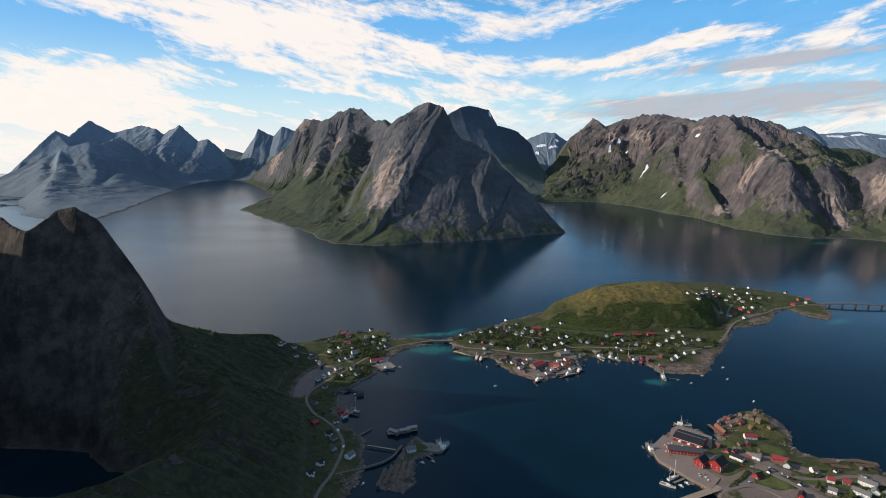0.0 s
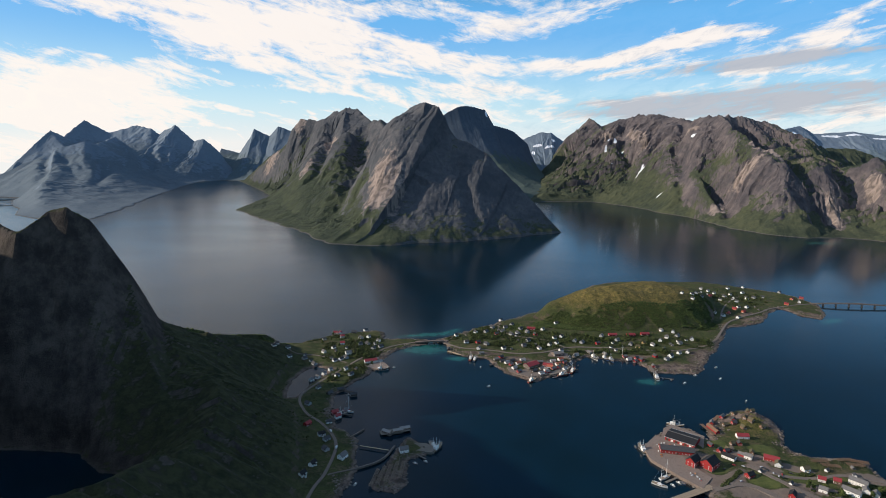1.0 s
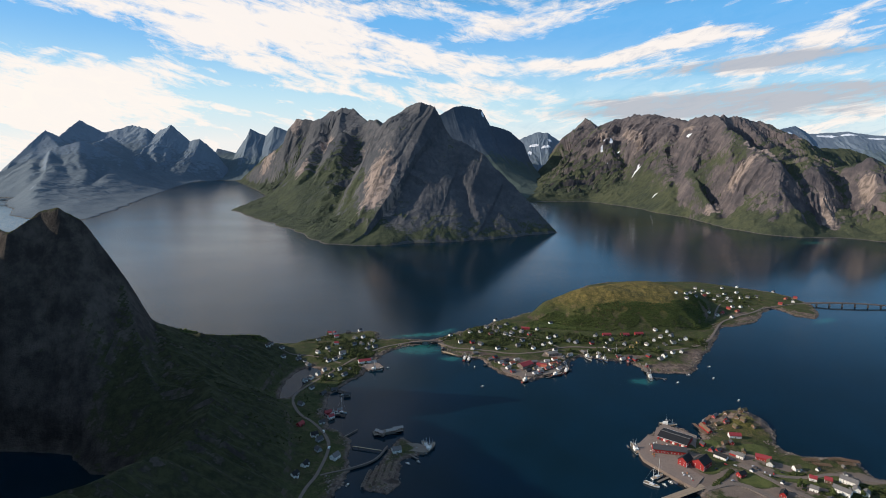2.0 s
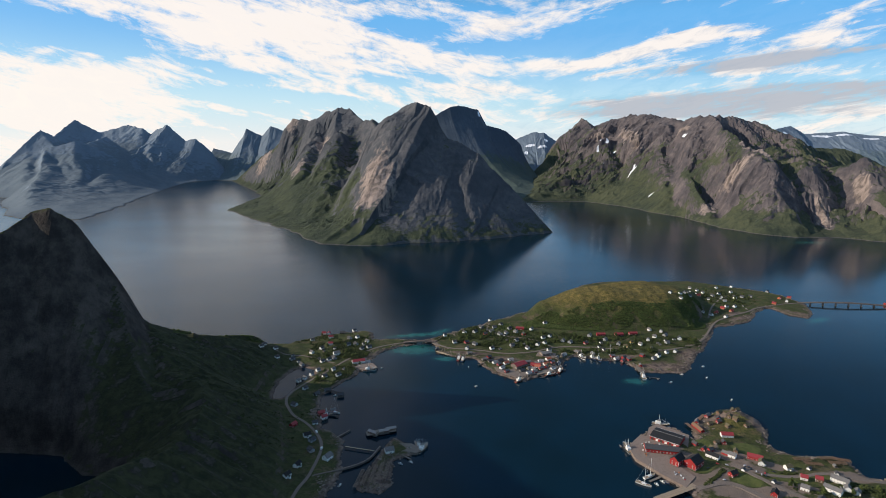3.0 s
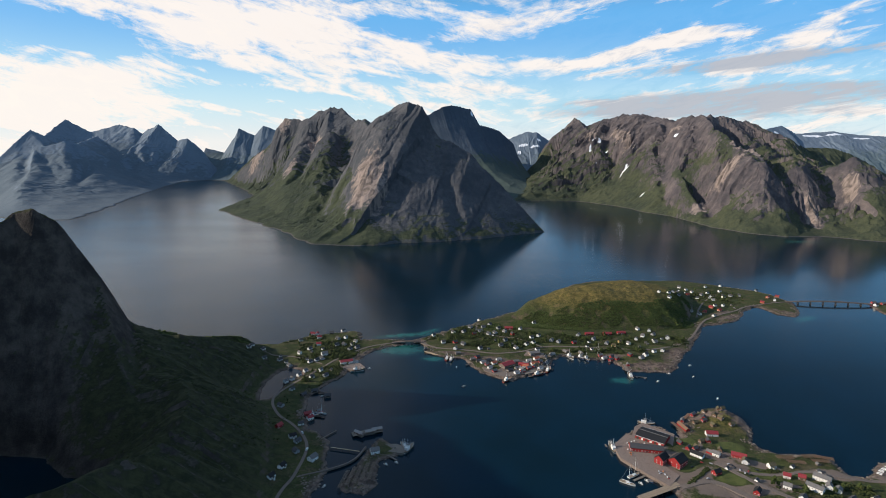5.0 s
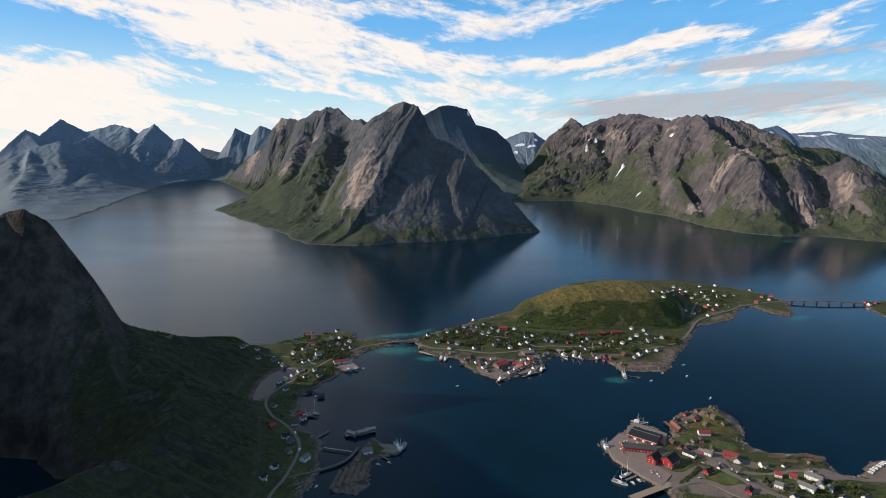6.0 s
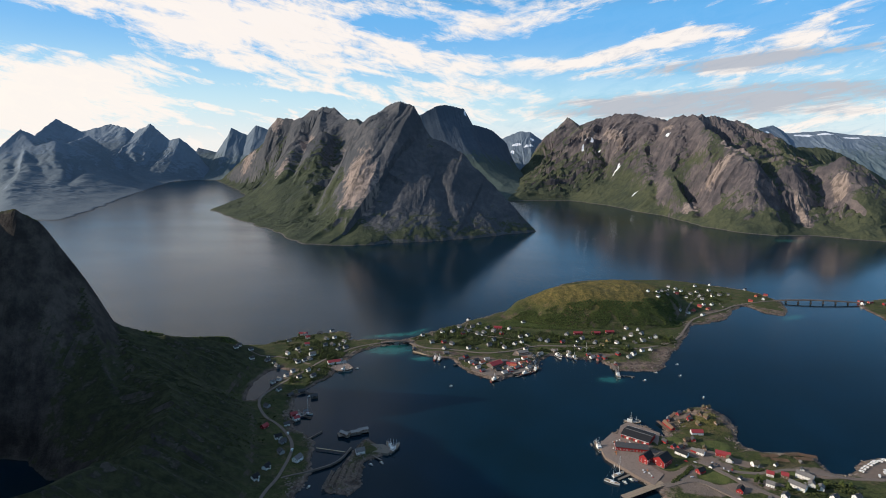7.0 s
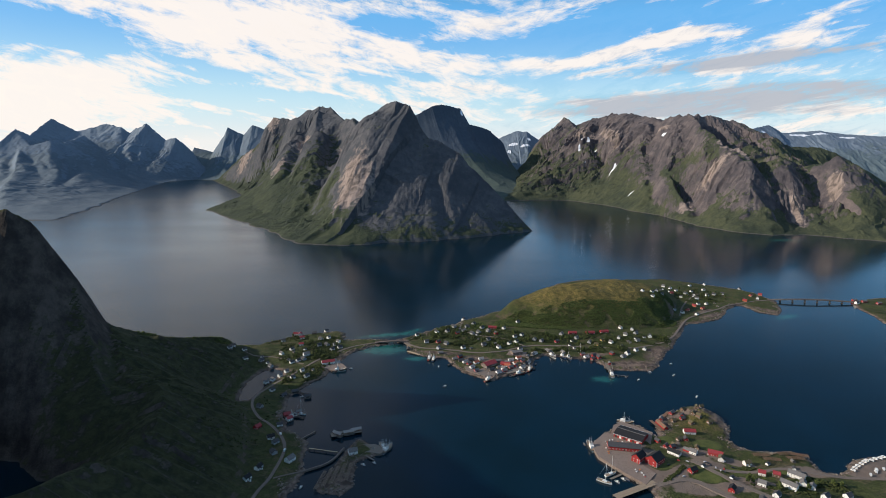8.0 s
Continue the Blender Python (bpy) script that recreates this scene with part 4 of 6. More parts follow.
def window_meshes(wide, high):
    key = (wide, high)
    if key not in WINDOWS:
        w, h = wide / 2, high / 2
        bm = boxes((-w, w, -0.08, 0.02, h - 0.12, h), (-w, w, -0.08, 0.02, -h, -h + 0.12), (-w, -w + 0.12, -0.08, 0.02, -h + 0.12, h - 0.12), (w - 0.12, w, -0.08, 0.02, -h + 0.12, h - 0.12), (-0.05, 0.05, -0.07, 0.02, -h + 0.12, h - 0.12))
        frame_mesh = bpy.data.meshes.new("window")
        bm.to_mesh(frame_mesh)
        bm.free()
        frame_mesh.materials.append(MAT["white_paint"])
        bm = boxes((-w + 0.12, w - 0.12, -0.04, 0.01, -h + 0.12, h - 0.12))
        glass_mesh = bpy.data.meshes.new("pane")
        bm.to_mesh(glass_mesh)
        bm.free()
        glass_mesh.materials.append(MAT["glass"])
        WINDOWS[key] = (frame_mesh, glass_mesh)
    return WINDOWS[key]


def house(name, label, length, width, eaves, ridge, wall, roof, floors=1, chimney=True, category="house", group="", porch=False):
    """A gabled building; its ridge runs along x, its foot is at z = 0."""
    home = new(name)
    tagged(home, label, category, group)
    part("wall", gable_walls(length, width, eaves, ridge), MAT[wall], home)
    part("roof", gable_roof(length, width, eaves, ridge), MAT[roof], home)
    part("foundation", boxes((-length / 2 - 0.06, length / 2 + 0.06, -width / 2 - 0.06, width / 2 + 0.06, -3.2, 0.45)), MAT["stone_base"], home)
    part("ridge_cap", boxes((-length / 2 - 0.5, length / 2 + 0.5, -0.22, 0.22, ridge + 0.28, ridge + 0.42)), MAT[roof], home)
    if chimney:
        part("chimney", boxes((length * 0.12, length * 0.12 + 0.7, -0.35, 0.35, ridge - 0.6, ridge + 1.1), (length * 0.12 - 0.08, length * 0.12 + 0.78, -0.43, 0.43, ridge + 1.1, ridge + 1.25)), MAT["stone_base"], home)
    part("door", boxes((-0.55, 0.55, -width / 2 - 0.09, -width / 2 + 0.02, 0.45, 2.5)), MAT["dark_wood"], home)
    for corner_x in (-1,):
        x = corner_x * length / 2
        part("corner_board", boxes((min(x, x + corner_x * 0.05) - 0.09, max(x, x + corner_x * 0.05) + 0.09, -width / 2 - 0.05, -width / 2 + 0.1, 0.45, eaves - 0.25)), MAT["white_paint"], home)
    per = max(2, int(length / 3.2))
    for level in range(floors):
        z = 1.75 + 2.7 * level
        if z + 0.8 > eaves:
            break
        for k in range(per):
            x = (k + 0.5) / per * length - length / 2
            if level or abs(x) > 1.3:
                wall_window(home, x, -width / 2, z, 1.2, 1.3, "-y")
        for side, sign in (("-x", -1), ("+x", 1)):
            for k in (-0.22, 0.22):
                wall_window(home, sign * length / 2, k * width, z, 1.1, 1.3, side)
    if ridge - eaves > 2.0:
        wall_window(home, length / 2, 0, eaves + 0.5, 1.0, 1.1, "+x")
    if porch:
        part("porch", gable_walls(2.6, 2.4, 2.6, 3.6), MAT[wall], home).matrix_basis = pose(0, -width / 2 - 1.15, 0, 0, 0, 90)
        part("porch_roof", gable_roof(2.6, 2.4, 2.6, 3.6, 0.3, 0.2), MAT[roof], home).matrix_basis = pose(0, -width / 2 - 1.15, 0, 0, 0, 90)
    return home


def settle(ob, places, lift=0.0, level=None, size=0.66):
    """Moves the first thing to the first place and puts copies on the others; places are x, y, turn."""
    for k, (x, y, turn) in enumerate(places):
        z = (max(ground_at(x, y), 0.8) if level is None else level) + lift
        m = pose(x, y, z, 0, 0, turn)
        if k == 0:
            ob.matrix_basis = m @ Matrix.Diagonal((size, size, size, 1))
        else:
            copy_thing(ob, m)


# ---- roads and quays ----
def strip(name, line, width, mat, label, lift=0.35, kerb=0.25):
    """A road laid over the ground along a smoothed line."""
    pts = [Vector((x, y, 0)) for x, y in line]
    for _ in range(2):
        pts = [pts[0]] + [q for a, b in zip(pts, pts[1:]) for q in (a.lerp(b, 0.25), a.lerp(b, 0.75))] + [pts[-1]]
    dense = [a.lerp(b, k / 3) for a, b in zip(pts, pts[1:]) for k in range(3)] + [pts[-1]]
    bm, rows = bmesh.new(), []
    for k, p in enumerate(dense):
        way = (dense[min(k + 1, len(dense) - 1)] - dense[max(k - 1, 0)]).normalized()
        side = Vector((-way.y, way.x, 0)) * width / 2
        z = max(ground_at(p.x, p.y), ground_at(p.x + side.x, p.y + side.y), ground_at(p.x - side.x, p.y - side.y), 2.0) + lift
        rows.append((p + side * 1.25, p + side, p - side, p - side * 1.25, z))
    zs = [r[4] for r in rows]
    rows = [(*r[:4], sum(zs[max(0, k - 2):k + 3]) / len(zs[max(0, k - 2):k + 3])) for k, r in enumerate(rows)]
    made = []
    for a, b, c, d, z in rows:
        made.append([bm.verts.new((a.x, a.y, z - 1.6)), bm.verts.new((b.x, b.y, z)), bm.verts.new((c.x, c.y, z)), bm.verts.new((d.x, d.y, z - 1.6))])
    for p, q in zip(made, made[1:]):
        for k in range(3):
            bm.faces.new((p[k], q[k], q[k + 1], p[k + 1]))
    bmesh.ops.recalc_face_normals(bm, faces=bm.faces)
    return tagged(part(name, bm, mat), label, "road", kind="structure")


ROAD = "narrow grey asphalt road winding along the shore past the houses"
strip("road", [(-106, 400), (-106, 441), (-99, 469), (-96, 499), (-97, 524), (-108, 548), (-121, 566), (-141, 585), (-157, 612), (-162, 640), (-150, 666), (-131, 705), (-117, 728), (-103, 758), (-84, 788), (-53, 814), (-30, 823)], 3.0, MAT["gravel"], ROAD)
strip("road", [(10, 829), (24, 812), (40, 799), (82, 791), (121, 774), (165, 785), (194, 807), (220, 809), (262, 804), (318, 792), (381, 800), (433, 837), (471, 892), (503, 939), (559, 979), (596, 1000), (630, 1032), (699, 1054), (733, 1064)], 3.4, MAT["gravel"], ROAD)
strip("road", [(-96, 470), (-71, 482), (-48, 496), (-39, 523)], 1.8, MAT["gravel"], "gravel road on a low causeway to the quay")
strip("road", [(-209, 760), (-199, 765), (-167, 764), (-140, 749), (-122, 736)], 2.4, MAT["gravel"], "pale gravel lane between meadows and houses")
strip("road", [(14, 829), (31, 855)], 3.2, MAT["gravel"], "short gravel lane up to a white house")
strip("road", [(108, 922), (99, 880), (129, 849), (160, 842), (194, 807)], 2.4, MAT["gravel"], "pale gravel lane climbing through the village")
strip("road", [(501, 957), (528, 1008), (568, 1065), (611, 1107)], 2.8, MAT["gravel"], "pale gravel lane up to the houses behind the hill")
strip("road", [(300, 490), (320, 470), (353, 469), (382, 477), (406, 464), (435, 460), (464, 457), (560, 450)], 4.0, MAT["gravel"], "pale road through the harbour village")
strip("road", [(249, 452), (283, 463), (300, 440), (330, 400)], 6.0, MAT["gravel"], "pale gravel road along the harbour yard")
strip("road", [(300, 490), (318, 455), (340, 430), (370, 405)], 5.0, MAT["gravel"], "pale gravel road past the harbour houses")


def slab(name, outline, low, high, mat, label, category="quay"):
    bm = bmesh.new()
    a = [bm.verts.new((x, y, low)) for x, y in outline]
    b = [bm.verts.new((x, y, high)) for x, y in outline]
    bm.faces.new(b)
    bm.faces.new(a[::-1])
    n = len(a)
    for k in range(n):
        bm.faces.new((a[k], a[(k + 1) % n], b[(k + 1) % n], b[k]))
    bmesh.ops.recalc_face_normals(bm, faces=bm.faces)
    return tagged(part(name, bm, mat), label, category, kind="structure")


slab("quay", [(211, 523), (211, 500), (227, 472), (240, 453), (256, 470), (246, 492), (262, 505), (262, 522), (244, 540), (232, 546)], -5, 3.2, MAT["concrete"], "worn concrete quay with gravel patches beside the harbour")
slab("quay", [(234, 535), (247, 562), (259, 571), (284, 546), (272, 522), (256, 514)], -5, 3.0, MAT["concrete"], "concrete quay under the black-roofed fish hall")
slab("quay", [(97, 728), (99, 715), (122, 695), (150, 706), (152, 722), (140, 741), (112, 744)], -4, 2.9, MAT["stone_base"], "stone quay round the red-roofed hall")
slab("quay", [(152, 704), (176, 716), (186, 733), (170, 742), (150, 728)], -4, 2.6, MAT["weathered_wood"], "weathered timber quay under the boathouses")
slab("quay", [(-98, 728), (-76, 716), (-62, 726), (-70, 740), (-95, 752)], -4, 2.6, MAT["concrete"], "pale concrete quay of the fish station")
slab("quay", [(-26, 528), (-26, 516), (-2, 510), (4, 519), (-8, 528)], -4, 2.4, MAT["weathered_wood"], "dark timber quay with a moored fishing boat")
slab("quay", [(161, 770), (186, 761), (192, 778), (168, 786)], -3, 4.2, MAT["concrete"], "grey concrete yard beside the shore road")


def pier(line, wide, high, label, mat="weathered_wood", rails=False):
    """A plank walkway on piles between two points."""
    (ax, ay), (bx, by) = line
    length, turn = math.hypot(bx - ax, by - ay), math.degrees(math.atan2(by - ay, bx - ax))
    top = new("pier")
    tagged(top, label, "pier")
    top.matrix_basis = pose(ax, ay, high, 0, 0, turn)
    for side in (-1, 1):
        part("beam", boxes((0, length, side * wide * 0.38 - 0.15, side * wide * 0.38 + 0.15, -0.5, -0.16)), MAT["dark_wood"], top)
    count = max(4, int(length / 1.2))
    plank = None
    for k in range(count):
        if plank is None:
            plank = part("plank", boxes((0.02, length / count - 0.06, -wide / 2, wide / 2, -0.16, 0.0)), MAT[mat], top)
        else:
            piece = new("plank", plank.data)
            piece.parent = top
            piece.matrix_basis = pose(k * length / count, 0, 0.03 * ((k * 7) % 3 - 1), 0, 0, 0.4 * ((k * 5) % 3 - 1))
    post = None
    for k in range(max(2, int(length / 6)) + 1):
        for side in (-1, 1):
            if post is None:
                bm = bmesh.new()
                rod(bm, (0, 0, -high - 3), (0, 0, 0.3 if not rails else 1.0), 0.18, 0.16)
                post = part("pile", bm, MAT["dark_wood"], top)
                piece = post
            else:
                piece = new("pile", post.data)
                piece.parent = top
            piece.matrix_basis = pose(k * length / max(2, int(length / 6)), side * wide * 0.46, 0)
    return top


pier(((206, 436), (250, 457)), 7.0, 3.0, "long weathered plank pier crossing the harbour inlet", "deck_wood")
pier(((262, 446), (252, 430)), 1.8, 0.8, "narrow pontoon with small boats in the inlet")
pier(((-74, 522), (-44, 514)), 1.3, 2.2, "narrow pale plank footbridge over the inlet", "new_wood")
pier(((-56, 547), (-26, 557)), 9.0, 2.4, "broad timber quay on piles under the grey sheds")
pier(((-88, 538), (-74, 557)), 1.4, 1.6, "narrow plank gangway leading to a small float")
pier(((18, 790), (36, 776)), 4.2, 1.6, "pale new timber jetty beside the bridge", "new_wood")
pier(((24, 796), (44, 781)), 4.2, 1.6, "pale new timber jetty beside the bridge", "new_wood")
pier(((212, 466), (231, 477)), 2.4, 0.7, "low floating pontoon with moored boats")
pier(((296, 704), (313, 698)), 2.0, 0.7, "low floating pontoon off the rocky point")
pier(((298, 742), (293, 716)), 5.0, 2.4, "timber pier running out from the rocky point")
pier(((297, 550), (293, 574)), 4.0, 2.4, "timber deck on piles in front of the red cabin row", "brown_wood")
pier(((303, 574), (322, 594)), 3.6, 2.4, "timber deck on piles along the waterside cabins", "brown_wood")
pier(((275, 522), (292, 508)), 3.4, 2.8, "plank walk between the red cabins on the inlet")
pier(((-20, 512), (-7, 500)), 1.6, 1.4, "small plank jetty with a boat alongside")


def breakwater(line, label, seed):
    """A ridge of dumped stones."""
    rnd = random.Random(seed)
    heap = new("breakwater")
    tagged(heap, label, "breakwater")
    shapes = []
    for k in range(4):
        bm = bmesh.new()
        bmesh.ops.create_icosphere(bm, subdivisions=1, radius=1.0)
        for v in bm.verts:
            v.co *= rnd.uniform(0.75, 1.2)
            v.co.z *= 0.7
        shapes.append(part("stone", bm, MAT["stone_base"], heap).data)
    for ob in list(heap.children):
        ob.matrix_basis = pose(line[0][0] + rnd.uniform(-1, 1), line[0][1] + rnd.uniform(-1, 1), 0.6)
    for a, b in zip(line, line[1:]):
        for k in range(int(math.hypot(b[0] - a[0], b[1] - a[1]) / 1.1)):
            t = rnd.random()
            piece = new("stone", rnd.choice(shapes))
            piece.parent = heap
            across = rnd.gauss(0, 1.1)
            piece.matrix_basis = pose(a[0] + (b[0] - a[0]) * t + across, a[1] + (b[1] - a[1]) * t + rnd.gauss(0, 0.6), 1.4 - abs(across) * 0.6, rnd.uniform(0, 90), rnd.uniform(0, 90), rnd.uniform(0, 360)) @ Matrix.Diagonal((*[rnd.uniform(0.7, 1.5)] * 3, 1))
    return heap


breakwater([(272, 566), (279, 558), (285, 540)], "curved grey rubble breakwater in front of the red cabins", 5)


def bridge(a, b, rise_mid, wide, label, spans, base):
    """A slender road bridge: deck, railings, a row of piers."""
    top = new("bridge")
    tagged(top, label, "bridge")
    a, b = Vector(a), Vector(b)
    length, turn = (b - a).length, math.degrees(math.atan2(b.y - a.y, b.x - a.x))
    top.matrix_basis = pose(a.x, a.y, 0, 0, 0, turn)
    steps = 24

    def level(k):
        return base + rise_mid * math.sin(math.pi * k / steps)
    for name, y0, y1, z0, z1, mat in (("deck", -wide / 2, wide / 2, -0.9, 0.0, "concrete"), ("parapet", -wide / 2, -wide / 2 + 0.3, 0.0, 0.8, "concrete"), ("parapet", wide / 2 - 0.3, wide / 2, 0.0, 0.8, "concrete")):
        bm, rows = bmesh.new(), []
        for k in range(steps + 1):
            rows.append([bm.verts.new((length * k / steps, y, level(k) + z)) for y, z in ((y0, z0), (y1, z0), (y1, z1), (y0, z1))])
        for p, q in zip(rows, rows[1:]):
            for i in range(4):
                bm.faces.new((p[i], q[i], q[(i + 1) % 4], p[(i + 1) % 4]))
        bmesh.ops.recalc_face_normals(bm, faces=bm.faces)
        part(name, bm, MAT[mat], top)
    for k in range(1, spans):
        x = length * k / spans
        h = base + rise_mid * math.sin(math.pi * k / spans) - 0.9
        part("bridge_pier", boxes((x - 0.6, x + 0.6, -wide * 0.32, wide * 0.32, -6, h), (x - 1.3, x + 1.3, -wide * 0.45, wide * 0.45, -6, 0.8)), MAT["concrete"], top)
    return top


bridge((728, 1062, 0), (893, 1046, 0), 3.0, 5.0, "long slender concrete road bridge arching between two islands", 7, 3.6)
bridge((-32, 822, 0), (12, 828, 0), 1.2, 6.0, "low concrete road bridge over the narrow sound", 3, 3.2)

for a, b in (((150, 712), (161, 699)), ((180, 735), (193, 723)), ((228, 788), (225, 770)), ((247, 780), (248, 764)), ((58, 780), (53, 763)), ((86, 746), (75, 738)), ((-112, 652), (-98, 646)), ((-106, 590), (-92, 588))):
    pier((a, b), 3.0, 1.8, "short dark timber jetty reaching out from the boathouses", "dark_wood")

# ---- houses ----
def turned(places, base, spread, seed):
    """Adds a turn to each place: along the shore, with the scatter of an old village."""
    rnd = random.Random(seed)
    return [(x, y, 28 + base * 0.5 + rnd.choice((0, 0, 90)) + rnd.uniform(-spread, spread)) for x, y in places]


VILLAGE = "village houses"
# the shore under the fell
settle(house("house", "white wooden house with a dark slate roof in the meadow", 9, 7, 3.6, 6.4, "white_paint", "slate_roof", 1, True, "house", VILLAGE),
       turned([(-225, 749), (-224, 760), (-210, 764), (-201, 738), (-172, 829), (-150, 789), (-115, 880), (-132, 748), (-140, 743), (-127, 691), (-144, 655), (-114, 569)], 25, 20, 1))
settle(house("house", "white wooden house with a grey roof standing by the shore road", 8, 7, 4.6, 7.4, "white_paint", "grey_roof", 2, True, "house", VILLAGE),
       turned([(-140, 713), (-146, 701), (-152, 688), (-158, 680), (-120, 713), (-161, 773), (-105, 840), (-88, 824)], 50, 8, 2))
settle(house("house", "large white house with a light grey roof by the junction", 13, 10, 5.4, 9.2, "white_paint", "grey_roof", 2, True, "house", VILLAGE), [(-87, 498, 60), (-29, 511, 20), (-125, 769, 30)])
settle(house("house", "white house with a red tiled roof above the fjord", 10, 8, 4.6, 7.6, "white_paint", "red_roof", 2, True, "house", VILLAGE), [(-161, 863, 10), (-152, 857, 95), (-146, 841, 20), (-140, 806, 15), (-107, 583, 40)])
settle(house("house", "weathered grey house with a dark roof near the shore", 10, 8, 4.0, 7.0, "grey_paint", "slate_roof", 1, True, "house", VILLAGE),
       turned([(-183, 749), (-114, 807), (-116, 834), (-125, 753), (-92, 791), (-82, 799), (-90, 810), (-103, 811), (-166, 733), (-146, 609), (-109, 531), (-106, 511), (-110, 695)], 35, 20, 3))
settle(house("house", "dark house with white gables beside the road", 11, 8, 4.2, 7.4, "white_paint", "black_roof", 1, True, "house", VILLAGE, True), [(-113, 485, 70), (-118, 466, 65), (-116, 540, 30)])
settle(house("house", "faded red wooden house under the slope", 11, 8, 4.2, 7.0, "red_paint", "red_roof", 1, True, "house", VILLAGE), [(-135, 560, 60), (-112, 593, 30)])
settle(house("boathouse", "dark tarred timber boathouse on the water's edge", 12, 7, 3.2, 6.0, "dark_wood", "slate_roof", 1, False, "boathouse", "boathouses"),
       [(-116, 653, 20), (-127, 641, 60), (-131, 862, 4), (94, 747, 20), (107, 748, 30), (191, 749, 60), (19, 797, 90), (133, 715, 30), (184, 738, 40), (-98, 640, 15)])
settle(house("fish_station", "long pale building with a reddish roof on the station quay", 26, 11, 5.0, 8.4, "white_paint", "red_roof", 1, False, "warehouse"), [(-90, 741, 22)], 0, 2.6)
settle(house("shed", "long brown timber shed with a faded pale roof on the quay", 20, 8, 3.6, 6.2, "brown_wood", "faded_roof", 1, False, "shed", "quay sheds"), [(-49, 548, -35), (-38, 551, 18), (-31, 556, 18)], 0, 2.4, 0.55)

# the spit
settle(house("house", "white wooden house with a dark roof on the grassy spit", 9, 7.5, 4.6, 7.6, "white_paint", "slate_roof", 2, True, "house", VILLAGE),
       turned([(32, 854), (63, 867), (46, 823), (100, 794), (111, 939), (202, 916), (153, 795), (171, 811), (185, 842), (197, 851), (183, 819), (184, 789)], 20, 25, 4))
settle(house("house", "bright white house with a grey roof among bushes", 8.5, 7, 4.4, 7.4, "white_paint", "grey_roof", 1, True, "house", VILLAGE),
       turned([(329, 816), (348, 836), (363, 849), (367, 882), (384, 876), (371, 790), (356, 784), (63, 794), (173, 881), (149, 717)], 40, 25, 5))
settle(house("house", "tall white house with its bright gable above the rocky point", 11, 9, 5.4, 9.4, "white_paint", "slate_roof", 2, True, "house", VILLAGE), [(400, 842, 70), (338, 770, 40), (893, 1040, 20)])
settle(house("house", "grey house with a dark slate roof in the village", 10, 8, 4.4, 7.6, "grey_paint", "slate_roof", 1, True, "house", VILLAGE),
       turned([(76, 813), (80, 870), (114, 895), (119, 857), (130, 863), (132, 807), (141, 828), (126, 908), (92, 896), (138, 887)], 15, 20, 6))
settle(house("house", "grey-brown house with a pale roof below the hill", 10, 8, 4.2, 7.4, "grey_paint", "grey_roof", 1, True, "house", VILLAGE),
       turned([(213, 828), (223, 823), (261, 853), (281, 836), (296, 818), (373, 823), (383, 857), (328, 759), (107, 872), (146, 868)], 25, 20, 7))
settle(house("house", "red wooden house with a slate roof on the spit", 10, 7.5, 4.2, 7.0, "red_paint", "slate_roof", 1, True, "house", VILLAGE),
       turned([(64, 820), (96, 860), (157, 856), (246, 819), (315, 769), (292, 758), (287, 765), (93, 762)], 15, 20, 8))
settle(house("house", "long red-roofed house at the foot of the hill", 20, 8, 4.4, 7.2, "red_paint", "red_roof", 1, True, "house", VILLAGE), [(309, 857, 4), (333, 862, 6), (280, 857, 2), (155, 886, -8), (154, 732, -20)])
settle(house("house", "yellow wooden house with a brown roof near the shore", 9, 7, 4.2, 7.0, "yellow_paint", "turf_roof", 1, True, "house", VILLAGE), [(303, 806, -30), (318, 824, 30), (172, 733, 20)])
settle(house("warehouse", "large waterfront hall with a bright red roof", 27, 16, 5.0, 8.6, "stone_base", "red_roof", 1, False, "warehouse"), [(131, 731, 38)], 0, 2.9, 0.75)
settle(house("warehouse", "low grey industrial building with a pale roof", 24, 14, 5.0, 7.0, "concrete", "grey_roof", 1, False, "warehouse"), [(176, 773, 18)], 0, 4.2)

# the crowded waterfront of the spit
settle(house("boathouse", "red waterside boathouse with a grey roof on the spit", 10, 6, 3.4, 6.0, "red_paint", "grey_roof", 1, False, "boathouse", "boathouses"),
       [(104, 734, 40), (112, 712, 35), (150, 712, 20), (160, 722, 25), (168, 728, 60), (180, 746, 40), (272, 770, 20), (283, 757, 40), (300, 735, 80), (-100, 600, 30)])
settle(house("boathouse", "low weathered boathouse with a pale roof on the spit", 11, 7, 3.2, 5.6, "weathered_wood", "grey_roof", 1, False, "boathouse", "boathouses"),
       [(86, 756, 15), (144, 722, 30), (158, 739, -20), (146, 745, 10), (190, 762, 70), (199, 770, 60), (225, 786, -60), (246, 778, -70), (66, 778, 15), (-84, 752, 25)])

settle(house("boathouse", "white waterside boathouse with a pale roof on the spit quay", 11, 7, 3.6, 6.2, "white_paint", "faded_roof", 1, False, "boathouse", "boathouses"),
       [(107, 723, 40), (99, 741, 35), (141, 707, 30), (176, 724, 40), (187, 741, 60), (164, 747, 15), (122, 750, 20), (203, 775, 30), (276, 764, 25), (-78, 745, 25)])
settle(house("boathouse", "orange-roofed white boathouse beside the village quay", 12, 8, 3.8, 6.6, "white_paint", "orange_paint", 1, False, "boathouse", "boathouses"),
       [(169, 737, 25), (156, 727, -15), (114, 737, 35), (176, 755, 30)])

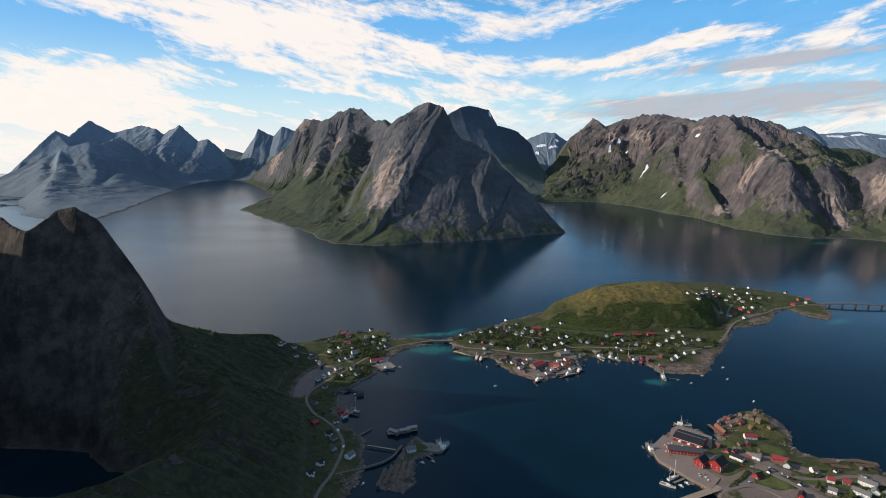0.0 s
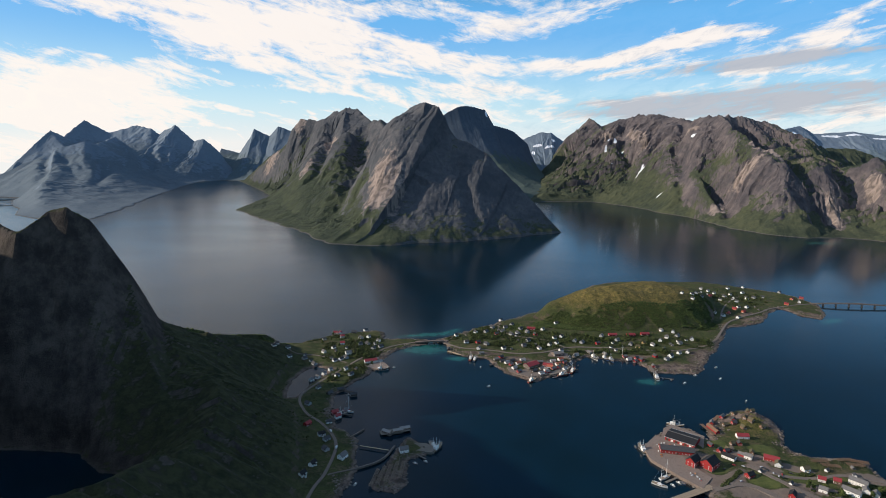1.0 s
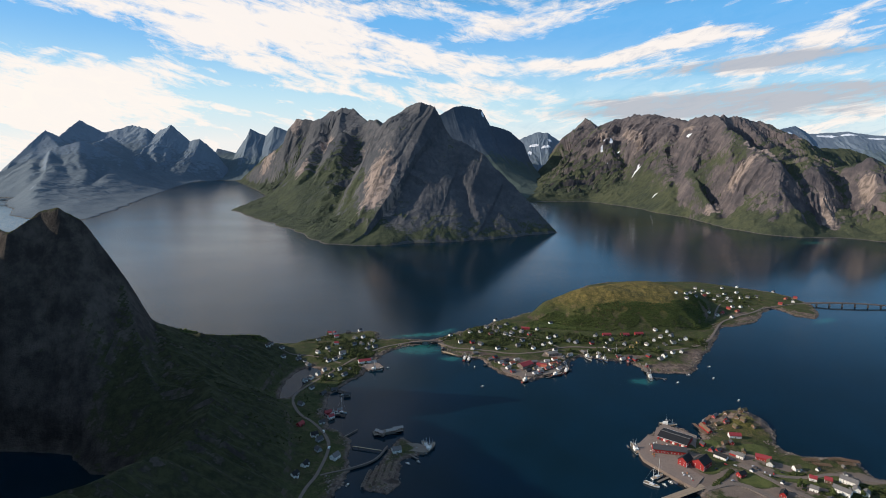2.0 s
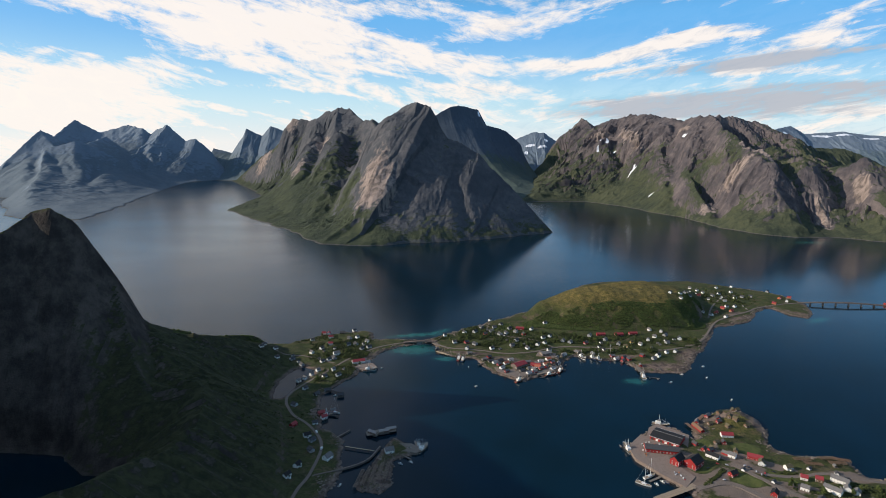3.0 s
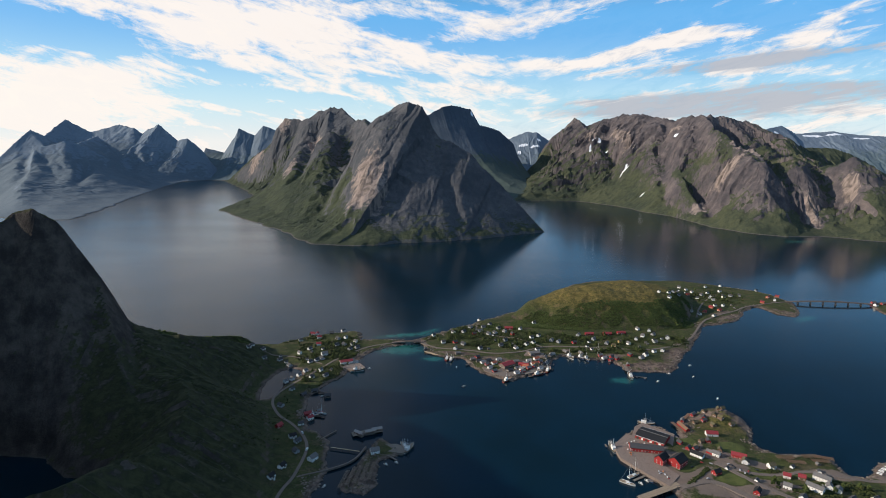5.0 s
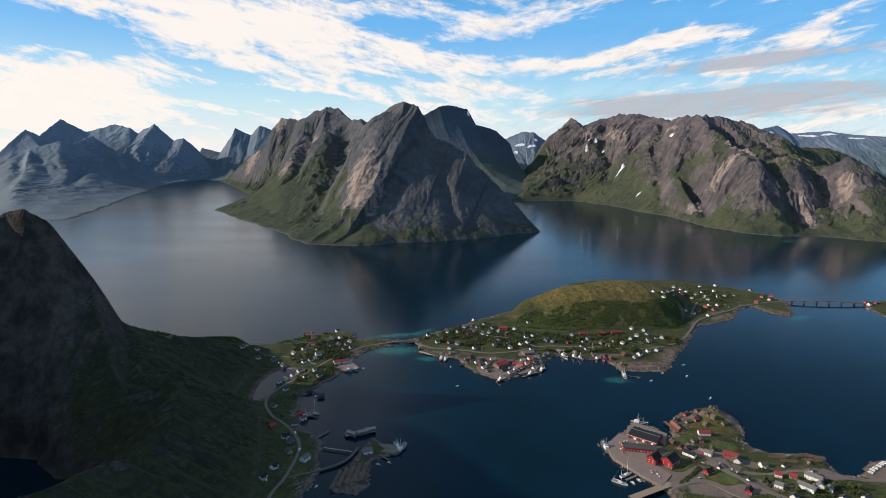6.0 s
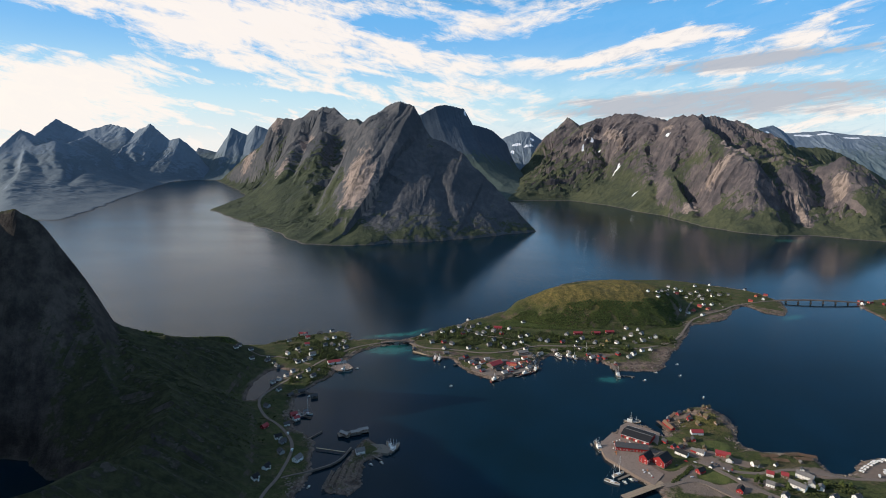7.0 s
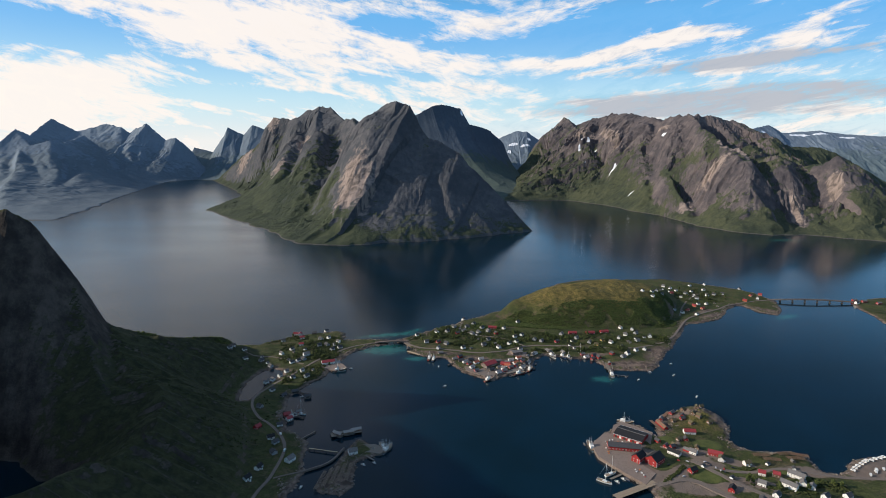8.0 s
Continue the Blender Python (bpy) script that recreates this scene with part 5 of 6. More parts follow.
# behind the hill and on the far islands
settle(house("house", "small white house on the far side of the hill", 9, 7, 4.4, 7.4, "white_paint", "slate_roof", 1, True, "house", VILLAGE),
       turned([(441, 985), (461, 989), (566, 1144), (456, 974), (569, 1124), (559, 1078), (621, 1172), (598, 1116), (590, 1088), (617, 1088), (569, 1027)], 25, 30, 9))
settle(house("house", "white house with a grey roof by the far shore", 9.5, 7.5, 4.6, 7.6, "white_paint", "grey_roof", 2, True, "house", VILLAGE),
       turned([(513, 972), (503, 984), (535, 963), (711, 1070), (558, 1161), (662, 1188), (631, 1131), (584, 1064), (585, 1028)], 25, 30, 10))
settle(house("house", "grey house with a dark roof near the far shore", 10, 8, 4.4, 7.4, "grey_paint", "slate_roof", 1, True, "house", VILLAGE), turned([(472, 997), (483, 998), (580, 1104), (636, 1097), (655, 1100), (719, 1150)], 25, 30, 11))
settle(house("house", "orange-red house with a tiled roof on the far shore", 11, 8, 4.4, 7.4, "orange_paint", "red_roof", 1, True, "house", VILLAGE), turned([(545, 1092), (555, 1014), (563, 998), (528, 984), (675, 1052), (735, 1101), (710, 1092)], 15, 25, 12))
settle(house("cabin", "red waterside cabin with a grey roof on the islet", 16, 8, 4.4, 7.2, "red_paint", "grey_roof", 1, False, "cabin", "red waterside cabins"), [(916, 1050, 10), (933, 1034, 12), (952, 1030, 8), (905, 1062, 15)])

# the harbour village
settle(house("cabin", "red wooden fishing cabin with a slate roof and white trim", 8, 6, 3.6, 6.2, "red_paint", "slate_roof", 1, True, "cabin", "red waterside cabins"), [(281, 527, 120), (285, 516, 40), (311, 528, 80), (328, 572, 10), (330, 577, 60), (291, 514, 20)])
settle(house("cabin", "brown turf-roofed timber cabin on the rocky knoll", 8, 6, 3.4, 6.0, "brown_wood", "turf_roof", 1, False, "cabin", "brown cabins"), [(318, 571, 15), (342, 577, 50), (361, 597, 20), (294, 517, 110), (304, 528, 20), (315, 512, 60), (345, 570, 120), (337, 590, 30), (333, 562, 100), (353, 561, 20), (352, 589, 70)])
settle(house("cabin", "grey-roofed cabin on piles at the harbour edge", 11, 6, 3.6, 6.2, "red_paint", "grey_roof", 1, False, "cabin", "red waterside cabins"), [(323, 588, 40), (306, 577, 60), (303, 507, 130)])
settle(house("cabin", "row of red cabins with orange-brown roofs above the inlet", 26, 7, 4.0, 6.8, "red_paint", "brown_wood", 1, False, "cabin", "red waterside cabins"), [(300, 561, 99)])
settle(house("house", "white house with a bright red roof beside the cabins", 18, 9, 4.6, 8.0, "white_paint", "red_roof", 1, True, "house", VILLAGE), [(322, 543, -6)])
settle(house("house", "white house with a black roof on the harbour street", 18, 9, 4.8, 8.0, "white_paint", "black_roof", 1, True, "house", VILLAGE), [(288, 503, -48)])
settle(house("house", "long red house with a dark red roof on the harbour street", 20, 9, 4.8, 8.0, "red_paint", "red_roof", 2, True, "house", VILLAGE), [(327, 499, -30)])
settle(house("house", "white wooden house with a pale brown roof", 10, 8, 4.8, 8.0, "white_paint", "turf_roof", 2, True, "house", VILLAGE, True), [(350, 483, 10), (328, 490, 60)])
settle(house("house", "white house with a grey gable roof among trees", 10, 8, 4.8, 8.0, "white_paint", "grey_roof", 2, True, "house", VILLAGE), [(344, 449, -40), (386, 443, 50), (381, 448, 60), (307, 503, -45)])
settle(house("house", "white house with a red roof on the harbour meadow", 9, 8, 4.6, 7.6, "white_paint", "red_roof", 1, True, "house", VILLAGE), [(354, 466, -30)])
settle(house("house", "red-brown house with a red roof on the harbour meadow", 9, 8, 4.6, 7.6, "brown_wood", "red_roof", 1, True, "house", VILLAGE), [(366, 463, -30)])
settle(house("house", "red house with a black roof and white gable trim", 12, 8, 4.4, 7.8, "red_paint", "black_roof", 1, True, "house", VILLAGE), [(291, 471, 25), (312, 441, 50)])
settle(house("house", "large white house with a grey roof on the harbour road", 21, 10, 6.4, 9.6, "white_paint", "grey_roof", 2, True, "house", VILLAGE), [(383, 460, -48), (366, 445, -52)])
settle(house("house", "grey-roofed house at the edge of the harbour village", 10, 8, 4.4, 7.6, "white_paint", "slate_roof", 1, True, "house", VILLAGE), [(346, 431, 40), (389, 430, 30), (409, 430, 20), (330, 425, 60)])
settle(house("warehouse", "tall red wooden warehouse with a black roof and white windows", 14, 10, 6.4, 10.6, "red_paint", "black_roof", 2, False, "warehouse", "red warehouses"), [(248, 492, 40)], 0, 3.2, 0.86)
settle(house("warehouse", "broad red wooden warehouse with a black roof and white windows", 17, 14, 6.6, 11.6, "red_paint", "black_roof", 2, False, "warehouse", "red warehouses"), [(262, 488, 38)], 0, 3.2, 0.86)
settle(house("warehouse", "long dark red shed with a slate roof on the quay", 34, 10, 4.4, 7.2, "red_paint", "slate_roof", 1, False, "warehouse"), [(241, 513, -12)], 0, 3.2, 0.92)


def fish_hall():
    """The black-roofed hall: red walls, a shallow roof with pale edges, open bays along the quay."""
    hall = new("fish_hall")
    tagged(hall, "large black-roofed fish hall with red walls and pale roof edges", "hall")
    length, width, eaves, ridge = 40.0, 30.0, 5.2, 8.0
    part("wall", gable_walls(length, width, eaves, ridge, 1.0), MAT["red_paint"], hall)
    part("roof", gable_roof(length, width, eaves, ridge, 0.6, 0.35), MAT["black_roof"], hall)
    for sign in (-1, 1):
        part("eaves_gutter", boxes((-length / 2 - 0.8, length / 2 + 0.8, sign * (width / 2 + 0.8) - 0.25, sign * (width / 2 + 0.8) + 0.25, eaves - 0.2, eaves + 0.3)), MAT["steel"], hall)
    part("roof_ridge", boxes((-length / 2 - 0.6, length / 2 + 0.6, -0.7, 0.7, ridge + 0.36, ridge + 0.62)), MAT["grey_roof"], hall)
    for k in range(6):
        x = -length / 2 + 3.4 + k * 6.2
        part("loading_door", boxes((x - 1.6, x + 1.6, -width / 2 - 0.12, -width / 2 + 0.02, 0.1, 3.6)), MAT["white_paint" if k % 2 else "dark_wood"], hall)
        wall_window(hall, x + 2.6, -width / 2, 4.0, 1.2, 1.0, "-y")
    return hall


settle(fish_hall(), [(257, 537, -39)], 0, 3.0, 0.72)


# ---- drying racks ----
def drying_rack(length, width, high, label, rail_wood="brown_wood"):
    rack = new("drying_rack")
    tagged(rack, label, "rack", "fish drying racks")
    bays = int(length / 3)
    pole = None
    for k in range(bays + 1):
        x = k * length / bays - length / 2
        for sign in (-1, 1):
            if pole is None:
                bm = bmesh.new()
                rod(bm, (0, 0, -1), (0, 0, high), 0.12)
                pole = part("post", bm, MAT["weathered_wood"], rack)
                piece = pole
            else:
                piece = new("post", pole.data)
                piece.parent = rack
            piece.matrix_basis = pose(x, sign * width / 2, 0)
    rail = None
    for k in range(int(width / 1.1) + 1):
        y = k * 1.1 - width / 2
        if rail is None:
            bm = bmesh.new()
            rod(bm, (-length / 2 - 0.4, 0, 0), (length / 2 + 0.4, 0, 0), 0.19)
            rail = part("rail", bm, MAT[rail_wood], rack)
            piece = rail
        else:
            piece = new("rail", rail.data)
            piece.parent = rack
        piece.matrix_basis = pose(0, y, high + 0.08 * (k % 2))
    bar = None
    for k in range(bays * 2 + 1):
        if bar is None:
            bm = bmesh.new()
            rod(bm, (0, -width / 2 - 0.3, 0), (0, width / 2 + 0.3, 0), 0.14)
            bar = part("crossbar", bm, MAT["weathered_wood"], rack)
            piece = bar
        else:
            piece = new("crossbar", bar.data)
            piece.parent = rack
        piece.matrix_basis = pose(k * length / bays / 2 - length / 2, 0, high - 0.2)
    return rack


settle(drying_rack(24, 8, 3.6, "brown pole rack for drying fish on the rocky shore"), [(372, 497, -5), (378, 489, -12), (398, 499, 2), (402, 490, -8), (410, 496, -20)])
settle(drying_rack(42, 4.6, 3.6, "long weathered brown pole rack for drying fish on the quay islet", "old_pole_wood"), [(-53, 466, 81), (-47, 469, 82), (-41, 472, 83), (-35, 476, 84), (-29, 478, 85)])


# ---- boats ----
def hull(length, beam, depth, sheer, keel=-0.6, full=0.62):
    """A round-bilged hull with a raised bow towards +x and a flat stern."""
    bm, rows, n = bmesh.new(), [], 12
    for i in range(n + 1):
        t = i / n
        half = beam / 2 * (0.82 + 0.18 * math.sin(min(t / 0.35, 1) * math.pi / 2)) * (1 - max(0, (t - full) / (1 - full)) ** 2.2)
        half = max(half, 0.02)
        top = depth + sheer * max(0, t - 0.3) ** 2 * 2
        x = t * length - length / 2
        low = keel + max(0, (t - 0.75) / 0.25) ** 2 * 0.5 * (depth - keel)
        rows.append([bm.verts.new(p) for p in ((x, -half, top), (x, -half * 0.92, top * 0.45), (x, -half * 0.55, low * 0.7), (x, 0, low), (x, half * 0.55, low * 0.7), (x, half * 0.92, top * 0.45), (x, half, top))])
    for p, q in zip(rows, rows[1:]):
        for k in range(6):
            bm.faces.new((p[k], p[k + 1], q[k + 1], q[k]))
    bm.faces.new(rows[0])
    bmesh.ops.recalc_face_normals(bm, faces=bm.faces)
    return bm


def deck(length, beam, depth, sheer, full=0.62, drop=0.35):
    bm, rows, n = bmesh.new(), [], 12
    for i in range(n + 1):
        t = i / n
        half = max(0.95 * beam / 2 * (0.82 + 0.18 * math.sin(min(t / 0.35, 1) * math.pi / 2)) * (1 - max(0, (t - full) / (1 - full)) ** 2.2), 0.01)
        top = depth + sheer * max(0, t - 0.3) ** 2 * 2 - drop
        x = t * length - length / 2
        rows.append([bm.verts.new((x, -half, top)), bm.verts.new((x, half, top))])
    for p, q in zip(rows, rows[1:]):
        bm.faces.new((p[0], q[0], q[1], p[1]))
    return bm


def fishing_boat(label, length, colour):
    boat = new("fishing_boat")
    tagged(boat, label, "boat", "fishing boats")
    beam, depth = length * 0.30, length * 0.11
    part("hull", hull(length, beam, depth, length * 0.09), MAT[colour], boat)
    part("deck", deck(length, beam, depth, length * 0.09), MAT["deck_wood"], boat)
    part("rubbing_strake", hull(length * 1.006, beam * 1.012, depth * 1.03, length * 0.091, depth * 0.8), MAT["dark_wood"], boat)
    w = beam * 0.32
    z = depth - 0.3
    cabin = part("wheelhouse", boxes((-length * 0.30, -length * 0.02, -w, w, z, z + 2.4), (-length * 0.16, -length * 0.01, -w * 0.85, w * 0.85, z + 2.4, z + 4.2)), MAT["white_paint"], boat)
    part("wheelhouse_window", boxes((-length * 0.012, -length * 0.004, -w * 0.75, w * 0.75, z + 3.0, z + 3.8)), MAT["glass"], cabin)
    part("wheelhouse_roof", boxes((-length * 0.175, length * 0.005, -w, w, z + 4.2, z + 4.4)), MAT["grey_roof"], cabin)
    bm = bmesh.new()
    rod(bm, (-length * 0.1, 0, z + 4.3), (-length * 0.1, 0, z + length * 0.62), 0.14, 0.07)
    rod(bm, (-length * 0.1, -0.9, z + length * 0.5), (-length * 0.1, 0.9, z + length * 0.5), 0.05)
    part("mast", bm, MAT["white_paint"], boat)
    bm = bmesh.new()
    rod(bm, (length * 0.22, 0, z + 0.3), (length * 0.22, 0, z + length * 0.4), 0.12, 0.08)
    rod(bm, (length * 0.22, 0, z + length * 0.18), (length * 0.02, 0, z + length * 0.34), 0.08)
    part("boom", bm, MAT["steel"], boat)
    part("hatch", boxes((length * 0.05, length * 0.16, -beam * 0.16, beam * 0.16, z, z + 0.7)), MAT["grey_paint"], boat)
    bm = bmesh.new()
    for k in range(7):
        t = 0.66 + 0.34 * k / 7
        half = beam / 2 * (1 - max(0, (t - 0.62) / 0.38) ** 2.2)
        for sign in (-1, 1):
            rod(bm, (t * length - length / 2, sign * half * 0.95, depth), (t * length - length / 2, sign * half * 0.95, depth + length * 0.14), 0.05, sides=4)
    part("bow_rail", bm, MAT["white_paint"], boat)
    return boat


def small_boat(label, length, colour, cabin=True):
    boat = new("motorboat")
    tagged(boat, label, "boat", "small boats")
    beam, depth = length * 0.34, 0.9
    part("hull", hull(length, beam, depth, length * 0.05, -0.3), MAT[colour], boat)
    part("deck", deck(length, beam, depth, length * 0.05, drop=0.3), MAT["deck_wood"], boat)
    part("thwart", boxes((-length * 0.25, -length * 0.18, -beam * 0.42, beam * 0.42, 0.65, 0.85)), MAT["weathered_wood"], boat)
    if cabin:
        house_ob = part("cabin", boxes((-length * 0.1, length * 0.2, -beam * 0.3, beam * 0.3, 0.6, 2.2)), MAT["white_paint"], boat)
        part("windscreen", boxes((length * 0.2, length * 0.206, -beam * 0.27, beam * 0.27, 1.4, 2.1)), MAT["glass"], house_ob)
    part("outboard", boxes((-length * 0.55, -length * 0.5, -0.2, 0.2, -0.2, 1.3)), MAT["rubber"], boat)
    return boat


def sail_boat(label, length):
    boat = new("sailing_boat")
    tagged(boat, label, "boat", "sailing boats")
    beam = length * 0.3
    part("hull", hull(length, beam, 1.2, length * 0.04, -0.5, 0.5), MAT["hull_white"], boat)
    part("deck", deck(length, beam, 1.2, length * 0.04, 0.5, 0.12), MAT["deck_wood"], boat)
    part("coachroof", boxes((-length * 0.12, length * 0.16, -beam * 0.25, beam * 0.25, 1.0, 1.7)), MAT["hull_white"], boat)
    bm = bmesh.new()
    rod(bm, (length * 0.06, 0, 1.2), (length * 0.06, 0, 1.2 + length * 1.25), 0.16, 0.10)
    part("mast", bm, MAT["white_paint"], boat)
    bm = bmesh.new()
    rod(bm, (length * 0.05, 0, 2.6), (-length * 0.36, 0, 2.5), 0.16, 0.12)
    part("boom", bm, MAT["hull_white"], boat)
    bm = bmesh.new()
    rod(bm, (length * 0.06, 0, 1.2 + length * 1.2), (length * 0.48, 0, 1.5), 0.035, sides=4)
    rod(bm, (length * 0.06, 0, 1.2 + length * 1.2), (-length * 0.48, 0, 1.3), 0.035, sides=4)
    part("stay", bm, MAT["steel"], boat)
    return boat


settle(fishing_boat("white fishing boat with mast and wheelhouse moored at the quay", 17, "hull_white"), [(210, 522, 95), (-72, 720, 12), (4, 521, 60), (228, 770, -70), (292, 703, 85), (264, 572, -20)], 0, 0.0, 1.1)
settle(fishing_boat("blue-hulled fishing boat with a white wheelhouse moored by the shore", 14, "hull_blue"), [(243, 768, -65), (250, 762, -80), (-1, 526, 120), (56, 760, 70), (-104, 590, 30)], 0, 0.0, 1.1)
settle(fishing_boat("red-hulled fishing boat with a white wheelhouse alongside the timber quay", 15, "hull_red"), [(126, 689, 40), (170, 708, 20), (186, 722, 60), (50, 764, 75)], 0, 0.0, 1.1)
settle(small_boat("small white motorboat with a cabin lying on the water", 7, "hull_white"), [(-57, 728, 10), (-105, 642, 30), (-94, 536, 10), (-7, 497, -40), (-17, 494, -30), (323, 687, 20), (390, 741, 10), (62, 733, 80), (68, 671, 20), (376, 636, 40), (377, 702, 30), (-69, 459, 60), (217, 462, -60), (224, 466, -60), (221, 532, 60), (230, 470, -60), (348, 712, -10), (246, 433, 30), (255, 439, 30), (259, 438, 40)], 0, 0.0, 0.75)
settle(small_boat("small open blue motorboat tied up near the shore", 6, "hull_blue", False), [(163, 704, 20), (180, 714, 50), (240, 782, -60), (262, 780, -70), (157, 700, 10), (198, 742, 70), (249, 437, 30), (252, 441, 30), (257, 434, 40), (205, 527, 90), (300, 700, 80), (309, 696, 80), (227, 465, -60)], 0, 0.0, 1.1)
settle(sail_boat("white sailing boat with bare mast moored at the pontoon", 13), [(205, 462, -38), (215, 474, 28), (270, 778, -60), (-98, 598, -20)], 0, 0.0, 1.1)


# ---- vehicles ----
def car(label, colour, van=False, category="car"):
    ob = new("camper_van" if van else "car")
    tagged(ob, label, category, "parked vehicles")
    l, w = (6.6, 2.3) if van else (4.4, 1.8)
    if van:
        body = part("body", boxes((-l / 2, l / 2 - 1.6, -w / 2, w / 2, 0.45, 3.0), (l / 2 - 1.6, l / 2, -w / 2 + 0.1, w / 2 - 0.1, 0.45, 1.5), (l / 2 - 2.0, l / 2 - 0.7, -w / 2 + 0.12, w / 2 - 0.12, 1.5, 2.3)), MAT[colour], ob)
        part("windscreen", boxes((l / 2 - 0.7, l / 2 - 0.66, -w / 2 + 0.25, w / 2 - 0.25, 1.55, 2.2)), MAT["glass"], body)
        part("side_window", boxes((-l / 4, l / 8, -w / 2 - 0.02, w / 2 + 0.02, 1.7, 2.3)), MAT["glass"], body)
    else:
        bm = boxes((-l / 2, l / 2, -w / 2, w / 2, 0.35, 0.95))
        v = box(bm, -l * 0.36, l * 0.22, -w / 2 + 0.06, w / 2 - 0.06, 0.95, 1.48)
        for vert in v[4:]:
            vert.co.x *= 0.72
            vert.co.y *= 0.86
        body = part("body", bm, MAT[colour], ob)
        part("side_window", boxes((-l * 0.24, l * 0.13, -w / 2 + 0.03, w / 2 - 0.03, 1.05, 1.36)), MAT["glass"], body)
        part("windscreen", boxes((l * 0.17, l * 0.2, -w * 0.36, w * 0.36, 1.02, 1.3)), MAT["glass"], body)
    for x in (-l * 0.31, l * 0.31):
        for y in (-w / 2 + 0.05, w / 2 - 0.05):
            bm = bmesh.new()
            rod(bm, (x, y - 0.11, 0.34), (x, y + 0.11, 0.34), 0.34, sides=10)
            part("wheel", bm, MAT["rubber"], ob)
    return ob


settle(car("white camper van parked in a row on the gravel lot", "hull_white", True, "van"), [(446, 472, 130), (451, 476, 130), (456, 479, 130), (462, 482, 130), (467, 485, 130), (472, 488, 125), (477, 488, 120), (483, 491, 120), (489, 492, 115), (494, 494, 115), (456, 463, 60), (465, 468, 70), (468, 471, 70), (475, 471, 60), (-96, 515, 80), (-108, 548, 120)], 0.45)
settle(car("silver car parked on the harbour street", "car_silver"), [(310, 486, 20), (315, 475, 60), (317, 470, 60), (294, 488, -40), (239, 473, 40), (279, 463, 10)], 0.5)
settle(car("dark car parked on the harbour street", "car_dark"), [(312, 479, 30), (320, 468, 60), (273, 482, 20), (312, 483, 30), (332, 476, -20), (176, 764, 10)], 0.5)
settle(car("red car parked beside the harbour yard", "car_red"), [(244, 465, 40), (286, 490, -30), (322, 473, 60)], 0.5)


# ---- small outbuildings in the gardens ----
def garden_places(count, seed):
    rnd, found = random.Random(seed), []
    while len(found) < count:
        x, y = rnd.choice(((rnd.uniform(40, 215), rnd.uniform(785, 890)), (rnd.uniform(250, 400), rnd.uniform(785, 865)), (rnd.uniform(-190, -90), rnd.uniform(690, 850)), (rnd.uniform(500, 640), rnd.uniform(990, 1120)), (rnd.uniform(300, 400), rnd.uniform(440, 500))))
        if ground_at(x, y) > 2.0:
            found.append((x, y, rnd.uniform(0, 90)))
    return found


settle(house("shed", "small grey garden shed with a pale roof", 5, 4, 2.4, 3.9, "weathered_wood", "grey_roof", 0, False, "shed", "garden sheds"), garden_places(22, 81))
settle(house("shed", "small white outbuilding with a dark roof", 6, 4.5, 2.6, 4.3, "white_paint", "slate_roof", 0, False, "shed", "garden sheds"), garden_places(20, 82))

# ---- quay clutter ----
def crate_stack(label, colours, seed):
    rnd = random.Random(seed)
    stack = new("crate_stack")
    tagged(stack, label, "crates", "crates on the quays")
    part("pallet", boxes((-1.0, 1.0, -0.7, -0.4, 0, 0.14), (-1.0, 1.0, -0.1, 0.1, 0, 0.14), (-1.0, 1.0, 0.4, 0.7, 0, 0.14), (-1.0, 1.0, -0.75, 0.75, 0.14, 0.2)), MAT["weathered_wood"], stack)
    z = 0.2
    for k in range(3):
        a, b = rnd.uniform(-0.1, 0.1), rnd.uniform(-0.1, 0.1)
        part("crate", boxes((-0.9 + a, 0.9 + a, -0.65 + b, -0.55 + b, z, z + 0.6), (-0.9 + a, 0.9 + a, 0.55 + b, 0.65 + b, z, z + 0.6), (-0.9 + a, -0.8 + a, -0.55 + b, 0.55 + b, z, z + 0.6), (0.8 + a, 0.9 + a, -0.55 + b, 0.55 + b, z, z + 0.6), (-0.8 + a, 0.8 + a, -0.55 + b, 0.55 + b, z, z + 0.4)), MAT[colours[k % len(colours)]], stack)
        z += 0.6
    return stack


def strewn(count, spots, seed):
    rnd, found = random.Random(seed), []
    while len(found) < count:
        cx, cy, a, b = rnd.choice(spots)
        found.append((cx + rnd.uniform(-a, a), cy + rnd.uniform(-b, b), rnd.uniform(0, 180)))
    return found


QUAY_SPOTS = [(222, 505, 8, 10), (232, 488, 6, 8), (240, 470, 5, 6), (228, 526, 8, 6), (245, 525, 8, 3)]
settle(crate_stack("stack of pale plastic fish crates on a pallet", ("hull_white", "grey_paint"), 1), strewn(12, QUAY_SPOTS, 91), 0, 3.2, 0.6)
settle(crate_stack("stack of orange and yellow fish crates on a pallet", ("orange_paint", "yellow_paint"), 2), strewn(6, QUAY_SPOTS, 92), 0, 3.2, 0.6)
settle(crate_stack("stack of brown wooden boxes on a pallet", ("brown_wood", "weathered_wood"), 3), strewn(8, [(132, 712, 14, 6), (118, 722, 8, 8), (166, 722, 8, 6)], 93), 0, 2.9, 0.6)
settle(crate_stack("stack of weathered boxes on the timber quay", ("weathered_wood", "hull_white"), 4), strewn(8, [(-12, 520, 6, 3), (-40, 552, 6, 3), (-82, 728, 8, 4)], 94), 0, 2.6, 0.6)


